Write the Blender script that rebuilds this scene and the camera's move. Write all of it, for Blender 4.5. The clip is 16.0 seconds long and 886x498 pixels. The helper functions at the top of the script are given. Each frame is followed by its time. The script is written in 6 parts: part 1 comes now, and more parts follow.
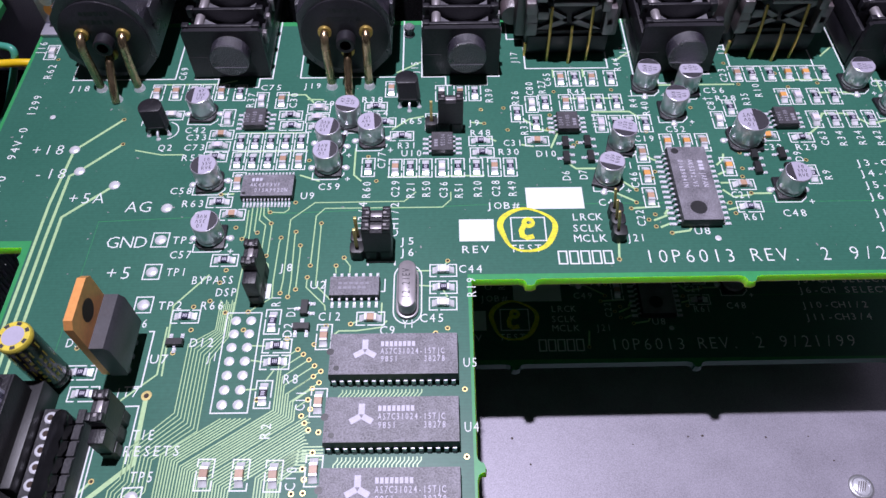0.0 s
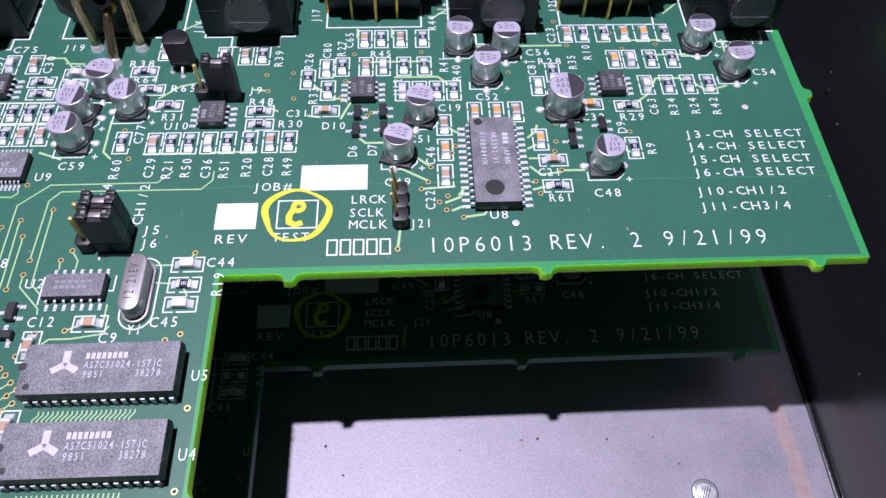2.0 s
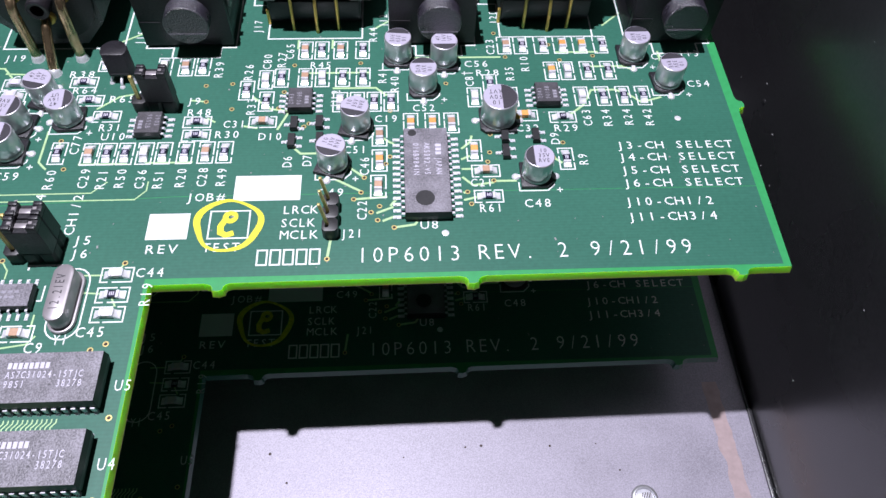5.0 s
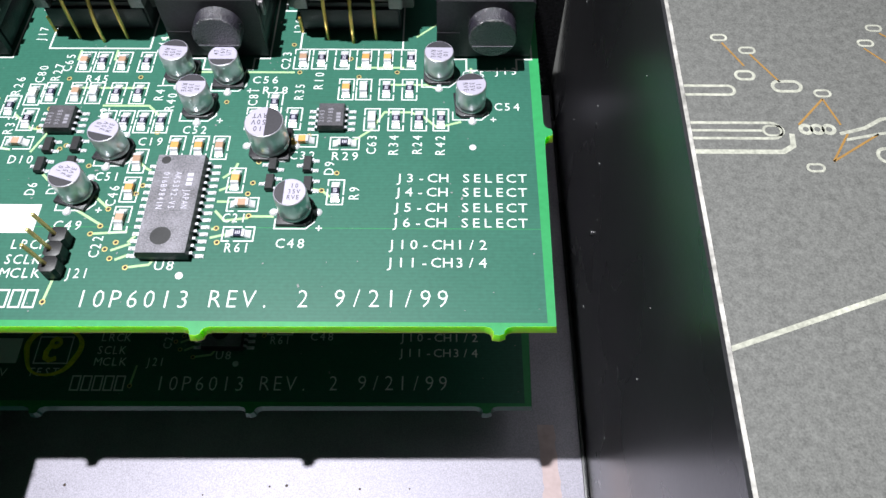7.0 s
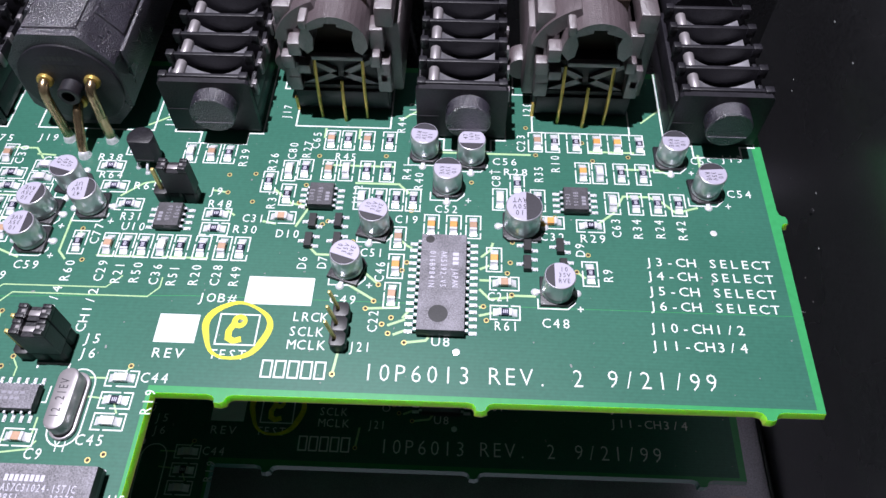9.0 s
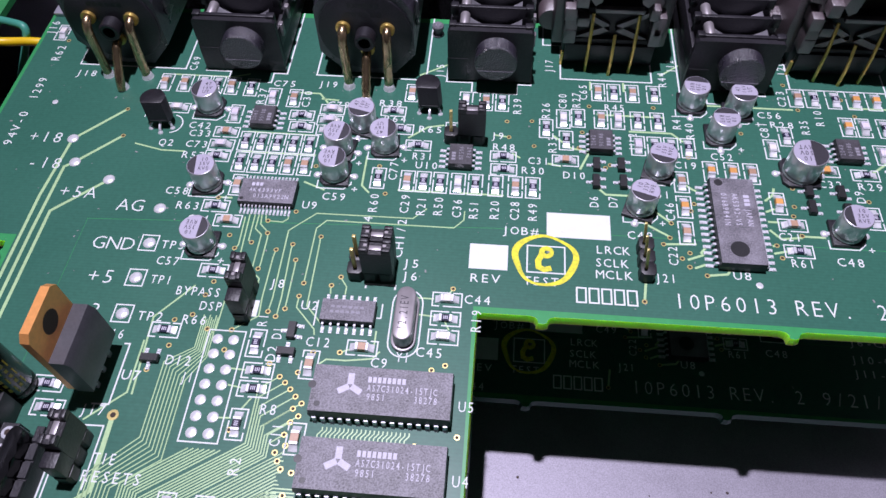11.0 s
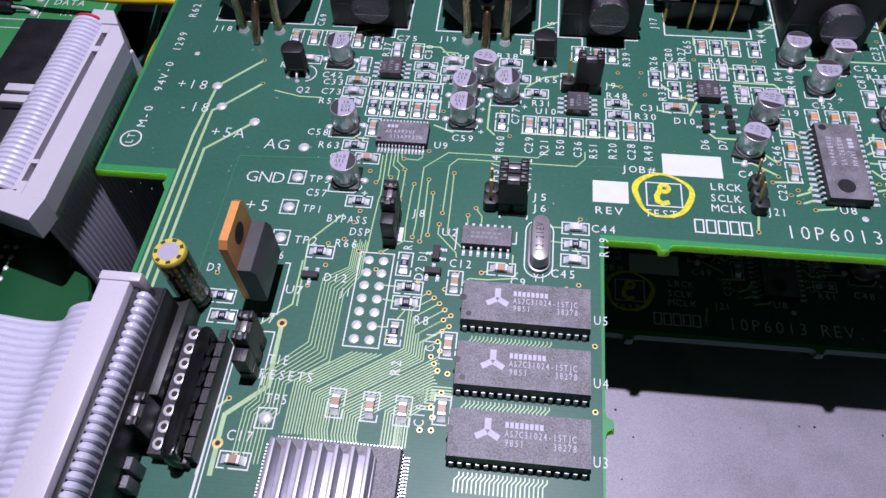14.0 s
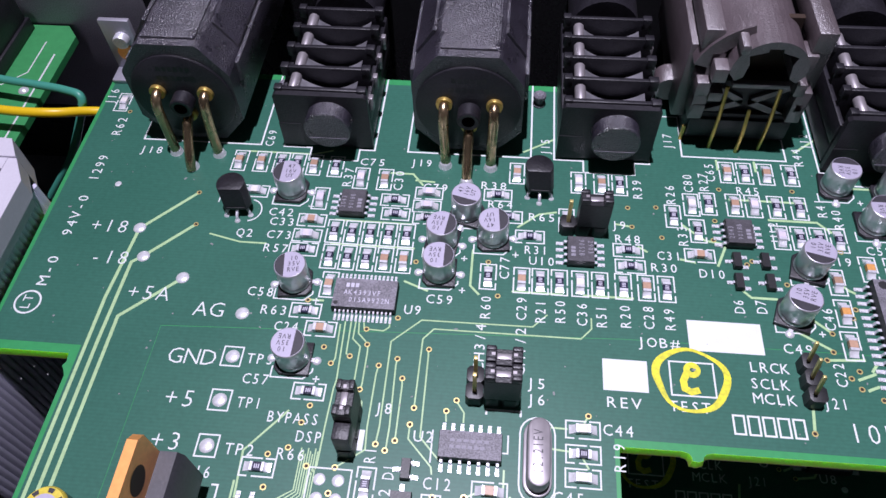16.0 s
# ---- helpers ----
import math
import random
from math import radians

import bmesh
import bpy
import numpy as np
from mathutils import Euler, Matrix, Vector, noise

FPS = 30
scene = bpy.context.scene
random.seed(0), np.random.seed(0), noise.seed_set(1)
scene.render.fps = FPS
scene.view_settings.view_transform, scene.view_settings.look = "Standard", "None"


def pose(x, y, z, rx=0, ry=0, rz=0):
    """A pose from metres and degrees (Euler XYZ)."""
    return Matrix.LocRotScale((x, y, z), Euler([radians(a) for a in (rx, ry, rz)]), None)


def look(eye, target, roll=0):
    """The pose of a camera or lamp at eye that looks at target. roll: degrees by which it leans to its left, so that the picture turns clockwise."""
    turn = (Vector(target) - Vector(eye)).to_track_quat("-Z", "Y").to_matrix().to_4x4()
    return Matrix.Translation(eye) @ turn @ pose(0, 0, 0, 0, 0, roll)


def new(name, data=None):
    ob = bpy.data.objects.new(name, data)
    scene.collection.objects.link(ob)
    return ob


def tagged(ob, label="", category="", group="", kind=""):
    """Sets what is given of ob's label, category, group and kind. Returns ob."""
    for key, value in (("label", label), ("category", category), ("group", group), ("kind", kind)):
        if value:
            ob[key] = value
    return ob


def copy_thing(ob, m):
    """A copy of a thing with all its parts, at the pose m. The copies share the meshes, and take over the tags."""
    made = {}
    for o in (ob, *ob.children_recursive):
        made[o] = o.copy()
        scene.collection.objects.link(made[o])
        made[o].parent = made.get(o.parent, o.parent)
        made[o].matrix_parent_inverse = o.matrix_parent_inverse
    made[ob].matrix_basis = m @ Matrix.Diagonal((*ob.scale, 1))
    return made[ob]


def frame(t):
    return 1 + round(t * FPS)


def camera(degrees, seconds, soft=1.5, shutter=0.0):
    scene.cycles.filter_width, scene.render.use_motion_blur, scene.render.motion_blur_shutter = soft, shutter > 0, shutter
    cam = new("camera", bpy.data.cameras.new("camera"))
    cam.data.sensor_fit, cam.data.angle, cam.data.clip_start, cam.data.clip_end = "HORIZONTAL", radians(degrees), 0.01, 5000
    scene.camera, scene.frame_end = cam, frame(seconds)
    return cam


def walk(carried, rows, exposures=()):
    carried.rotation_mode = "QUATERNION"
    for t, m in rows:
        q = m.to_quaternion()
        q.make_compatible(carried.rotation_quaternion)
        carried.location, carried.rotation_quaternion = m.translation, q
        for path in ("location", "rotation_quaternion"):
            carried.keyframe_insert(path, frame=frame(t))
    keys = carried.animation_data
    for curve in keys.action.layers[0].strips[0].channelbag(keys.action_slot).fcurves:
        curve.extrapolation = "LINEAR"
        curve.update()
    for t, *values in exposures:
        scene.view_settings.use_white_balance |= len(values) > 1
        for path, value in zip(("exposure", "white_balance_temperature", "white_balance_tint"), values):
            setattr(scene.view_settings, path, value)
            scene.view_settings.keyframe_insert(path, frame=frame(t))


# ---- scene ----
cam = camera(62.14, 16.0)
PATH = [
    (0, (-0.00542, -0.06950, 0.10932), (-0.00526, -0.01233, 0.02727), -0.51),
    (0.5, (0.00719, -0.06512, 0.10480), (0.00774, -0.01006, 0.02133), 0.16),
    (1, (0.02090, -0.06282, 0.10411), (0.02210, -0.00860, 0.02010), 0.58),
    (1.5, (0.02544, -0.05864, 0.09671), (0.02756, -0.00457, 0.01261), 0.99),
    (2, (0.02904, -0.05746, 0.09528), (0.03286, -0.00342, 0.01123), 2.11),
    (2.5, (0.03179, -0.05844, 0.09331), (0.03764, -0.00398, 0.00965), 3.57),
    (3, (0.03095, -0.05810, 0.09478), (0.03828, -0.00314, 0.01155), 4.64),
    (5.3, (0.04052, -0.05785, 0.09716), (0.04430, -0.00358, 0.01325), 2.23),
    (5.5, (0.04218, -0.05541, 0.09391), (0.04399, -0.00242, 0.00912), 0.87),
    (6, (0.05760, -0.04645, 0.09142), (0.05731, 0.00413, 0.00516), -0.41),
    (6.5, (0.07986, -0.04276, 0.09223), (0.07929, 0.00757, 0.00582), -0.45),
    (7, (0.08406, -0.04304, 0.09405), (0.08364, 0.00826, 0.00822), -0.09),
    (7.5, (0.07856, -0.04358, 0.09580), (0.07777, 0.00860, 0.01049), 0.07),
    (8, (0.07017, -0.04283, 0.09763), (0.06879, 0.01046, 0.01302), -0.09),
    (8.2, (0.06332, -0.04099, 0.09936), (0.06147, 0.01287, 0.01512), -0.37),
    (10.3, (0.01797, -0.04444, 0.10443), (0.01453, 0.01132, 0.02149), 0.11),
    (10.5, (0.01014, -0.04846, 0.10377), (0.00601, 0.00705, 0.02070), -0.34),
    (11, (0.00057, -0.05745, 0.10274), (-0.00529, -0.00165, 0.01997), -1.48),
    (11.5, (-0.00462, -0.06542, 0.10445), (-0.01107, -0.00946, 0.02183), -1.67),
    (12, (-0.01577, -0.07001, 0.10718), (-0.02283, -0.01409, 0.02458), -1.94),
    (12.5, (-0.02111, -0.06813, 0.10769), (-0.02864, -0.01233, 0.02505), -2.13),
    (13, (-0.02285, -0.06550, 0.10768), (-0.03093, -0.00987, 0.02498), -2.46),
    (13.5, (-0.02314, -0.07232, 0.10690), (-0.03161, -0.01693, 0.02408), -2.79),
    (14, (-0.01740, -0.07465, 0.10632), (-0.02570, -0.01967, 0.02320), -2.93),
    (14.5, (-0.01305, -0.06865, 0.10303), (-0.02063, -0.01355, 0.01993), -2.82),
    (15, (-0.01076, -0.06960, 0.10306), (-0.01797, -0.01413, 0.02017), -2.81),
    (15.5, (-0.01413, -0.05194, 0.10639), (-0.02146, 0.00481, 0.02438), -2.81),
    (16, (-0.01870, -0.03782, 0.09810), (-0.02586, 0.01960, 0.01655), -2.40),
]
EXPOSURES = [
    (0, 0.0, 6500, 10), (2, 0.12, 6500, 10), (3, 0.28, 6600, 5), (5.3, 0.36, 6800, 0), (6, 0.44, 7000, -6), (6.5, 0.62, 7200, -10),
    (8.2, 0.55, 7100, -8), (10.3, 0.1, 6500, 12), (12, -0.17, 6500, 11), (14.5, -0.18, 6500, 11), (16, -0.05, 6500, 10),
]
walk(cam, [(t, look(eye, target, roll)) for t, eye, target, roll in PATH], EXPOSURES)

# ---- light ----
world = bpy.data.worlds.new("room")
world.use_nodes = True
world.node_tree.nodes["Background"].inputs[0].default_value = (0.80, 0.85, 1.0, 1)
world.node_tree.nodes["Background"].inputs[1].default_value = 0.031
scene.world = world
scene.view_settings.exposure = 0.0

lamp = bpy.data.lights.new("bench_lamp", "SPOT")
lamp.energy, lamp.shadow_soft_size, lamp.color = 17.5, 0.005, (0.95, 0.90, 1.12)
lamp.spot_size, lamp.spot_blend = radians(75), 1.0
new("bench_lamp", lamp).matrix_world = look((-0.033, 0.044, 0.510), (0.075, 0.005, 0.0))

# ---- small tools: all sizes below are in millimetres ----
MM = 0.001


def link_mesh(name, me, parent=None):
    ob = new(name, me)
    if parent is not None:
        ob.parent = parent
    return ob


def to_mesh(name, bm, mats, smooth=True):
    """A mesh from a bmesh that is measured in millimetres."""
    bmesh.ops.recalc_face_normals(bm, faces=bm.faces)
    bmesh.ops.scale(bm, vec=(MM, MM, MM), verts=bm.verts)
    me = bpy.data.meshes.new(name)
    bm.to_mesh(me)
    bm.free()
    for m in (mats if isinstance(mats, (list, tuple)) else [mats]):
        me.materials.append(m)
    if smooth and len(me.polygons):
        me.polygons.foreach_set("use_smooth", [True] * len(me.polygons))
        me.set_sharp_from_angle(angle=radians(38))
    return me


def part(name, bm, mats, parent, label="", smooth=True):
    ob = link_mesh(name, to_mesh(name, bm, mats, smooth), parent)
    if label:
        ob["label"] = label
    return ob


def thing(name, label, category, group="", kind="", at=(0, 0, 0), turn=0):
    ob = new(name)
    ob.matrix_basis = pose(at[0] * MM, at[1] * MM, at[2] * MM, 0, 0, turn)
    ob.empty_display_size = 0.002
    return tagged(ob, label, category, group, kind)


def place(x, y, turn=0, z=0):
    return pose(x * MM, y * MM, z * MM, 0, 0, turn)


def box(bm, x0, x1, y0, y1, z0, z1, bevel=0.0, mat=0):
    vs = [bm.verts.new((x, y, z)) for z in (z0, z1) for y in (y0, y1) for x in (x0, x1)]
    fs = [bm.faces.new([vs[i] for i in f]) for f in ((0, 2, 3, 1), (4, 5, 7, 6), (0, 1, 5, 4), (2, 6, 7, 3), (0, 4, 6, 2), (1, 3, 7, 5))]
    for f in fs:
        f.material_index = mat
    if bevel:
        es = {e for f in fs for e in f.edges}
        bmesh.ops.bevel(bm, geom=list(es), offset=bevel, segments=2 if bevel >= 0.1 else 1, affect="EDGES", profile=0.5, material=-1)
    return bm


def frame_of(axis):
    """Turns the plan (u, v) and the height w into x, y, z for a solid that rises along an axis."""
    if axis == "z":
        return lambda u, v, w: (u, v, w)
    if axis == "y":
        return lambda u, v, w: (u, w, v)
    return lambda u, v, w: (w, u, v)


def prism(bm, pts, w0, w1, axis="z", mat=0, side=None, bevel=0.0):
    f = frame_of(axis)
    lo = [bm.verts.new(f(u, v, w0)) for u, v in pts]
    hi = [bm.verts.new(f(u, v, w1)) for u, v in pts]
    n = len(pts)
    caps = [bm.faces.new(lo[::-1]), bm.faces.new(hi)]
    for c in caps:
        c.material_index = mat
    for i in range(n):
        q = bm.faces.new((lo[i], lo[(i + 1) % n], hi[(i + 1) % n], hi[i]))
        q.material_index = mat if side is None else side
    if bevel:
        bmesh.ops.bevel(bm, geom=list(caps[1].edges), offset=bevel, segments=2, affect="EDGES", profile=0.5, material=-1)
    return bm


def circle(r, n=20, cx=0.0, cy=0.0, a0=0.0, a1=360.0):
    full = abs(a1 - a0) >= 359.9
    return [(cx + r * math.cos(radians(a0 + (a1 - a0) * i / (n if full else n - 1))), cy + r * math.sin(radians(a0 + (a1 - a0) * i / (n if full else n - 1)))) for i in range(n)]


def lathe(bm, prof, n=24, mat=0, cx=0.0, cy=0.0, axis="z"):
    """A turned body: prof is a row of (radius, height)."""
    f = frame_of(axis)
    rings = []
    for r, h in prof:
        rings.append([bm.verts.new(f(cx + r * math.cos(2 * math.pi * i / n), cy + r * math.sin(2 * math.pi * i / n), h)) for i in range(n)])
    for a, b in zip(rings, rings[1:]):
        for i in range(n):
            bm.faces.new((a[i], a[(i + 1) % n], b[(i + 1) % n], b[i])).material_index = mat
    bm.faces.new(rings[0][::-1]).material_index = mat
    bm.faces.new(rings[-1]).material_index = mat
    return bm


def ring(bm, r0, r1, z, n=18, cx=0.0, cy=0.0, a0=0.0, a1=360.0):
    """A flat ring, or an arc of one."""
    m = n + 1
    ins = [bm.verts.new((cx + r0 * math.cos(radians(a0 + (a1 - a0) * i / n)), cy + r0 * math.sin(radians(a0 + (a1 - a0) * i / n)), z)) for i in range(m)]
    out = [bm.verts.new((cx + r1 * math.cos(radians(a0 + (a1 - a0) * i / n)), cy + r1 * math.sin(radians(a0 + (a1 - a0) * i / n)), z)) for i in range(m)]
    for i in range(n):
        bm.faces.new((ins[i], out[i], out[i + 1], ins[i + 1]))
    return bm


def disc(bm, r, z, n=18, cx=0.0, cy=0.0, mat=0):
    bm.faces.new([bm.verts.new((x, y, z)) for x, y in circle(r, n, cx, cy)]).material_index = mat
    return bm


def flat(bm, x0, x1, y0, y1, z, mat=0):
    bm.faces.new([bm.verts.new(p) for p in ((x0, y0, z), (x1, y0, z), (x1, y1, z), (x0, y1, z))]).material_index = mat
    return bm


def strip(bm, pts, w, z, closed=False):
    """A printed or etched line of width w along pts, with mitred corners."""
    P = [Vector((x, y)) for x, y in pts]
    n = len(P)
    L, R = [], []
    for i in range(n):
        a = P[i - 1] if (i or closed) else None
        b = P[(i + 1) % n] if (i < n - 1 or closed) else None
        d0 = (P[i] - a).normalized() if a is not None else None
        d1 = (b - P[i]).normalized() if b is not None else None
        d = ((d0 or d1) + (d1 or d0))
        d = d.normalized() if d.length > 1e-6 else (d1 or d0)
        nrm = Vector((-d.y, d.x))
        k = 1.0 / max(0.4, nrm.dot(Vector((-(d1 or d0).y, (d1 or d0).x))))
        L.append(bm.verts.new((*(P[i] + nrm * (w / 2 * k)), z)))
        R.append(bm.verts.new((*(P[i] - nrm * (w / 2 * k)), z)))
    for i in range(n if closed else n - 1):
        j = (i + 1) % n
        bm.faces.new((R[i], R[j], L[j], L[i]))
    return bm


def spline(pts, k=6):
    """A smooth row of points through pts."""
    P = [Vector(p) for p in pts]
    P = [P[0] * 2 - P[1]] + P + [P[-1] * 2 - P[-2]]
    out = []
    for i in range(1, len(P) - 2):
        for s in range(k):
            t = s / k
            a, b, c, d = P[i - 1], P[i], P[i + 1], P[i + 2]
            out.append(0.5 * (2 * b + (c - a) * t + (2 * a - 5 * b + 4 * c - d) * t * t + (3 * b - a - 3 * c + d) * t ** 3))
    return out + [P[-2]]


def tube(bm, pts, r, n=10, k=6):
    P = spline(pts, k) if k > 1 else [Vector(p) for p in pts]
    rings, up = [], Vector((0.31, 0.2, 0.93))
    for i, p in enumerate(P):
        d = (P[min(i + 1, len(P) - 1)] - P[max(i - 1, 0)]).normalized()
        a = d.cross(up).normalized()
        b = d.cross(a)
        rings.append([bm.verts.new(p + a * (r * math.cos(2 * math.pi * j / n)) + b * (r * math.sin(2 * math.pi * j / n))) for j in range(n)])
    for s, e in zip(rings, rings[1:]):
        for j in range(n):
            bm.faces.new((s[j], s[(j + 1) % n], e[(j + 1) % n], e[j]))
    bm.faces.new(rings[0][::-1])
    bm.faces.new(rings[-1])
    return bm


TEXTS, GLYPHS = {}, {}


def glyph(ch, thin):
    """One letter of the built-in font: its points and faces, and its extent."""
    if (ch, thin) not in GLYPHS:
        cu = bpy.data.curves.new("letter", "FONT")
        cu.body, cu.resolution_u, cu.offset = ch, 2, -thin
        ob = bpy.data.objects.new("letter", cu)
        me = bpy.data.meshes.new_from_object(ob)
        co = np.array([v.co[:2] for v in me.vertices]).reshape(-1, 2)
        faces = [tuple(p.vertices) for p in me.polygons]
        bpy.data.objects.remove(ob)
        bpy.data.curves.remove(cu)
        bpy.data.meshes.remove(me)
        GLYPHS[(ch, thin)] = (co, faces)
    return GLYPHS[(ch, thin)]


def text_mesh(words, width, height, m, thin=0.012):
    """The words as a flat mesh of evenly spaced letters, starting at the origin, with a given width and capital height."""
    key = (words, round(width, 2), round(height, 2), m.name, thin)
    if key not in TEXTS:
        ref = glyph("H", thin)[0]
        sy = height / ref[:, 1].max()
        cell = width / (len(words) - 0.18)
        sx = 0.82 * cell / max(np.ptp(ref[:, 0]), 1e-6)
        verts, faces = [], []
        for i, ch in enumerate(words):
            if ch == " ":
                continue
            co, fs = glyph(ch, thin)
            w = np.ptp(co[:, 0]) * sx
            k = sx * min(1.0, 0.86 * cell / w)
            x0 = i * cell + 0.41 * cell - np.ptp(co[:, 0]) * k / 2
            n = len(verts)
            verts += [((x - co[:, 0].min()) * k * MM + x0 * MM, y * sy * MM, 0.0) for x, y in co]
            faces += [tuple(n + v for v in f) for f in fs]
        me = bpy.data.meshes.new("words")
        me.from_pydata(verts, [], faces)
        me.materials.append(m)
        me.update()
        TEXTS[key] = me
    return TEXTS[key]


def words_on(parent, words, x, y, width, height, m, z, turn=0, name="marking", thin=-0.004):
    ob = link_mesh(name, text_mesh(words, width, height, m, thin), parent)
    ob.matrix_basis = place(x, y, turn, z)
    return ob


# ---- materials ----
def material(name, base, rough=0.5, metal=0.0, vary=0.15, fine=3000.0, coarse=150.0, bump=0.0, spec=0.5, tint=None, coat=0.0, by_object=0.0, weave=0.0, relief=0.1, ior=1.5):
    """A surface with fine grain and broad blotches; tint is the second colour it drifts to."""
    m = bpy.data.materials.new(name)
    m.use_nodes = True
    nt = m.node_tree
    b = nt.nodes["Principled BSDF"]
    tc = nt.nodes.new("ShaderNodeTexCoord")
    n1 = nt.nodes.new("ShaderNodeTexNoise")
    n1.inputs["Scale"].default_value, n1.inputs["Detail"].default_value = fine, 3
    n2 = nt.nodes.new("ShaderNodeTexNoise")
    n2.inputs["Scale"].default_value, n2.inputs["Detail"].default_value = coarse, 4
    nt.links.new(tc.outputs["Object"], n1.inputs["Vector"])
    nt.links.new(tc.outputs["Object"], n2.inputs["Vector"])
    add = nt.nodes.new("ShaderNodeMath")
    add.operation = "MULTIPLY_ADD"
    add.inputs[1].default_value = 0.6
    mul = nt.nodes.new("ShaderNodeMath")
    mul.operation = "MULTIPLY"
    mul.inputs[1].default_value = 0.4
    nt.links.new(n2.outputs["Fac"], mul.inputs[0])
    nt.links.new(n1.outputs["Fac"], add.inputs[0])
    nt.links.new(mul.outputs[0], add.inputs[2])
    ramp = nt.nodes.new("ShaderNodeValToRGB")
    lo = tint or tuple(c * (1 - vary) for c in base)
    hi = tuple(min(1, c * (1 + vary)) for c in base)
    ramp.color_ramp.elements[0].position, ramp.color_ramp.elements[1].position = 0.32, 0.68
    ramp.color_ramp.elements[0].color, ramp.color_ramp.elements[1].color = (*lo, 1), (*hi, 1)
    nt.links.new(add.outputs[0], ramp.inputs["Fac"])
    last = ramp.outputs["Color"]
    if by_object:
        info = nt.nodes.new("ShaderNodeObjectInfo")
        hsv = nt.nodes.new("ShaderNodeHueSaturation")
        rng = nt.nodes.new("ShaderNodeMapRange")
        rng.inputs["To Min"].default_value, rng.inputs["To Max"].default_value = 1 - by_object, 1 + by_object
        nt.links.new(info.outputs["Random"], rng.inputs["Value"])
        nt.links.new(rng.outputs["Result"], hsv.inputs["Value"])
        nt.links.new(last, hsv.inputs["Color"])
        last = hsv.outputs["Color"]
    if weave:
        wv = nt.nodes.new("ShaderNodeTexWave")
        wv.bands_direction = "Y"
        wv.inputs["Scale"].default_value, wv.inputs["Distortion"].default_value = 560.0, 0.4
        nt.links.new(tc.outputs["Object"], wv.inputs["Vector"])
        wr = nt.nodes.new("ShaderNodeMapRange")
        wr.inputs["To Min"].default_value, wr.inputs["To Max"].default_value = 1 - weave, 1 + weave
        nt.links.new(wv.outputs["Fac"], wr.inputs["Value"])
        hv = nt.nodes.new("ShaderNodeHueSaturation")
        nt.links.new(wr.outputs["Result"], hv.inputs["Value"])
        nt.links.new(last, hv.inputs["Color"])
        last = hv.outputs["Color"]
    nt.links.new(last, b.inputs["Base Color"])
    rr = nt.nodes.new("ShaderNodeMapRange")
    rr.inputs["To Min"].default_value, rr.inputs["To Max"].default_value = max(0.03, rough - 0.1), min(1, rough + 0.1)
    nt.links.new(n2.outputs["Fac"], rr.inputs["Value"])
    nt.links.new(rr.outputs["Result"], b.inputs["Roughness"])
    b.inputs["Metallic"].default_value = metal
    b.inputs["Specular IOR Level"].default_value = spec
    b.inputs["IOR"].default_value = ior
    b.inputs["Coat Weight"].default_value = coat
    b.inputs["Coat Roughness"].default_value = 0.15
    if bump:
        bp = nt.nodes.new("ShaderNodeBump")
        bp.inputs["Strength"].default_value, bp.inputs["Distance"].default_value = bump, relief * MM
        nt.links.new(n1.outputs["Fac"], bp.inputs["Height"])
        nt.links.new(bp.outputs["Normal"], b.inputs["Normal"])
    return m


MASK = material("green_solder_mask", (0.034, 0.26, 0.085), 0.42, vary=0.10, fine=900, coarse=60, bump=0.05, spec=0.35, coat=0.05)
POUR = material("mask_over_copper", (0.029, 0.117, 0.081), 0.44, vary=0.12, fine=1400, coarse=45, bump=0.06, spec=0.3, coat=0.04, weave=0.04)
# bright lime base stands in for light coming out through the board's edge
EDGE = material("glass_fibre_edge_glow", (0.33, 0.95, 0.05), 0.7, vary=0.05, fine=4000, coarse=300, bump=0.3)
EDGE.node_tree.nodes["Principled BSDF"].inputs["Subsurface Weight"].default_value = 1.0
EDGE.node_tree.nodes["Principled BSDF"].inputs["Subsurface Scale"].default_value = 0.004
EDGE.node_tree.nodes["Principled BSDF"].inputs["Subsurface Radius"].default_value = (0.5, 1.0, 0.15)
SILK = material("white_silkscreen", (0.64, 0.67, 0.66), 0.6, vary=0.06, fine=5000, coarse=500)
TRACE = material("masked_copper_trace", (0.38, 0.55, 0.29), 0.33, vary=0.12, fine=1500, coarse=150, coat=0.1)
SOLDER = material("tin_solder", (0.80, 0.80, 0.83), 0.30, 0.4, vary=0.15, fine=1500, coarse=500, bump=0.7)
TIN = material("tinned_lead", (0.68, 0.68, 0.73), 0.36, 0.4, vary=0.15, fine=2500, coarse=500, bump=0.2)
GOLD = material("gold_plate", (0.66, 0.46, 0.13), 0.32, 0.75, vary=0.12, fine=2500, coarse=400)
BRASS = material("brass_pin", (0.55, 0.40, 0.24), 0.27, 0.95, vary=0.35, fine=600, coarse=150, bump=0.1)
VIA = material("tinned_copper_ring", (0.62, 0.50, 0.20), 0.36, 0.5, vary=0.2, fine=2500, coarse=400)
HOLE = material("drilled_hole", (0.03, 0.015, 0.008), 0.7)
# lamp glare on chip tops is in this base colour; their sides stay near black
EPOXY = material("chip_epoxy_glare", (0.145, 0.138, 0.16), 0.50, vary=0.75, fine=4200, coarse=350, bump=0.8, spec=0.6)
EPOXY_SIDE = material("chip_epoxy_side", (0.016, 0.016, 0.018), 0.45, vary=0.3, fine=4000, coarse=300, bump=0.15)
EPOXY_DARK = material("small_chip_epoxy", (0.050, 0.047, 0.055), 0.50, vary=0.5, fine=4200, coarse=350, bump=0.6, spec=0.6)
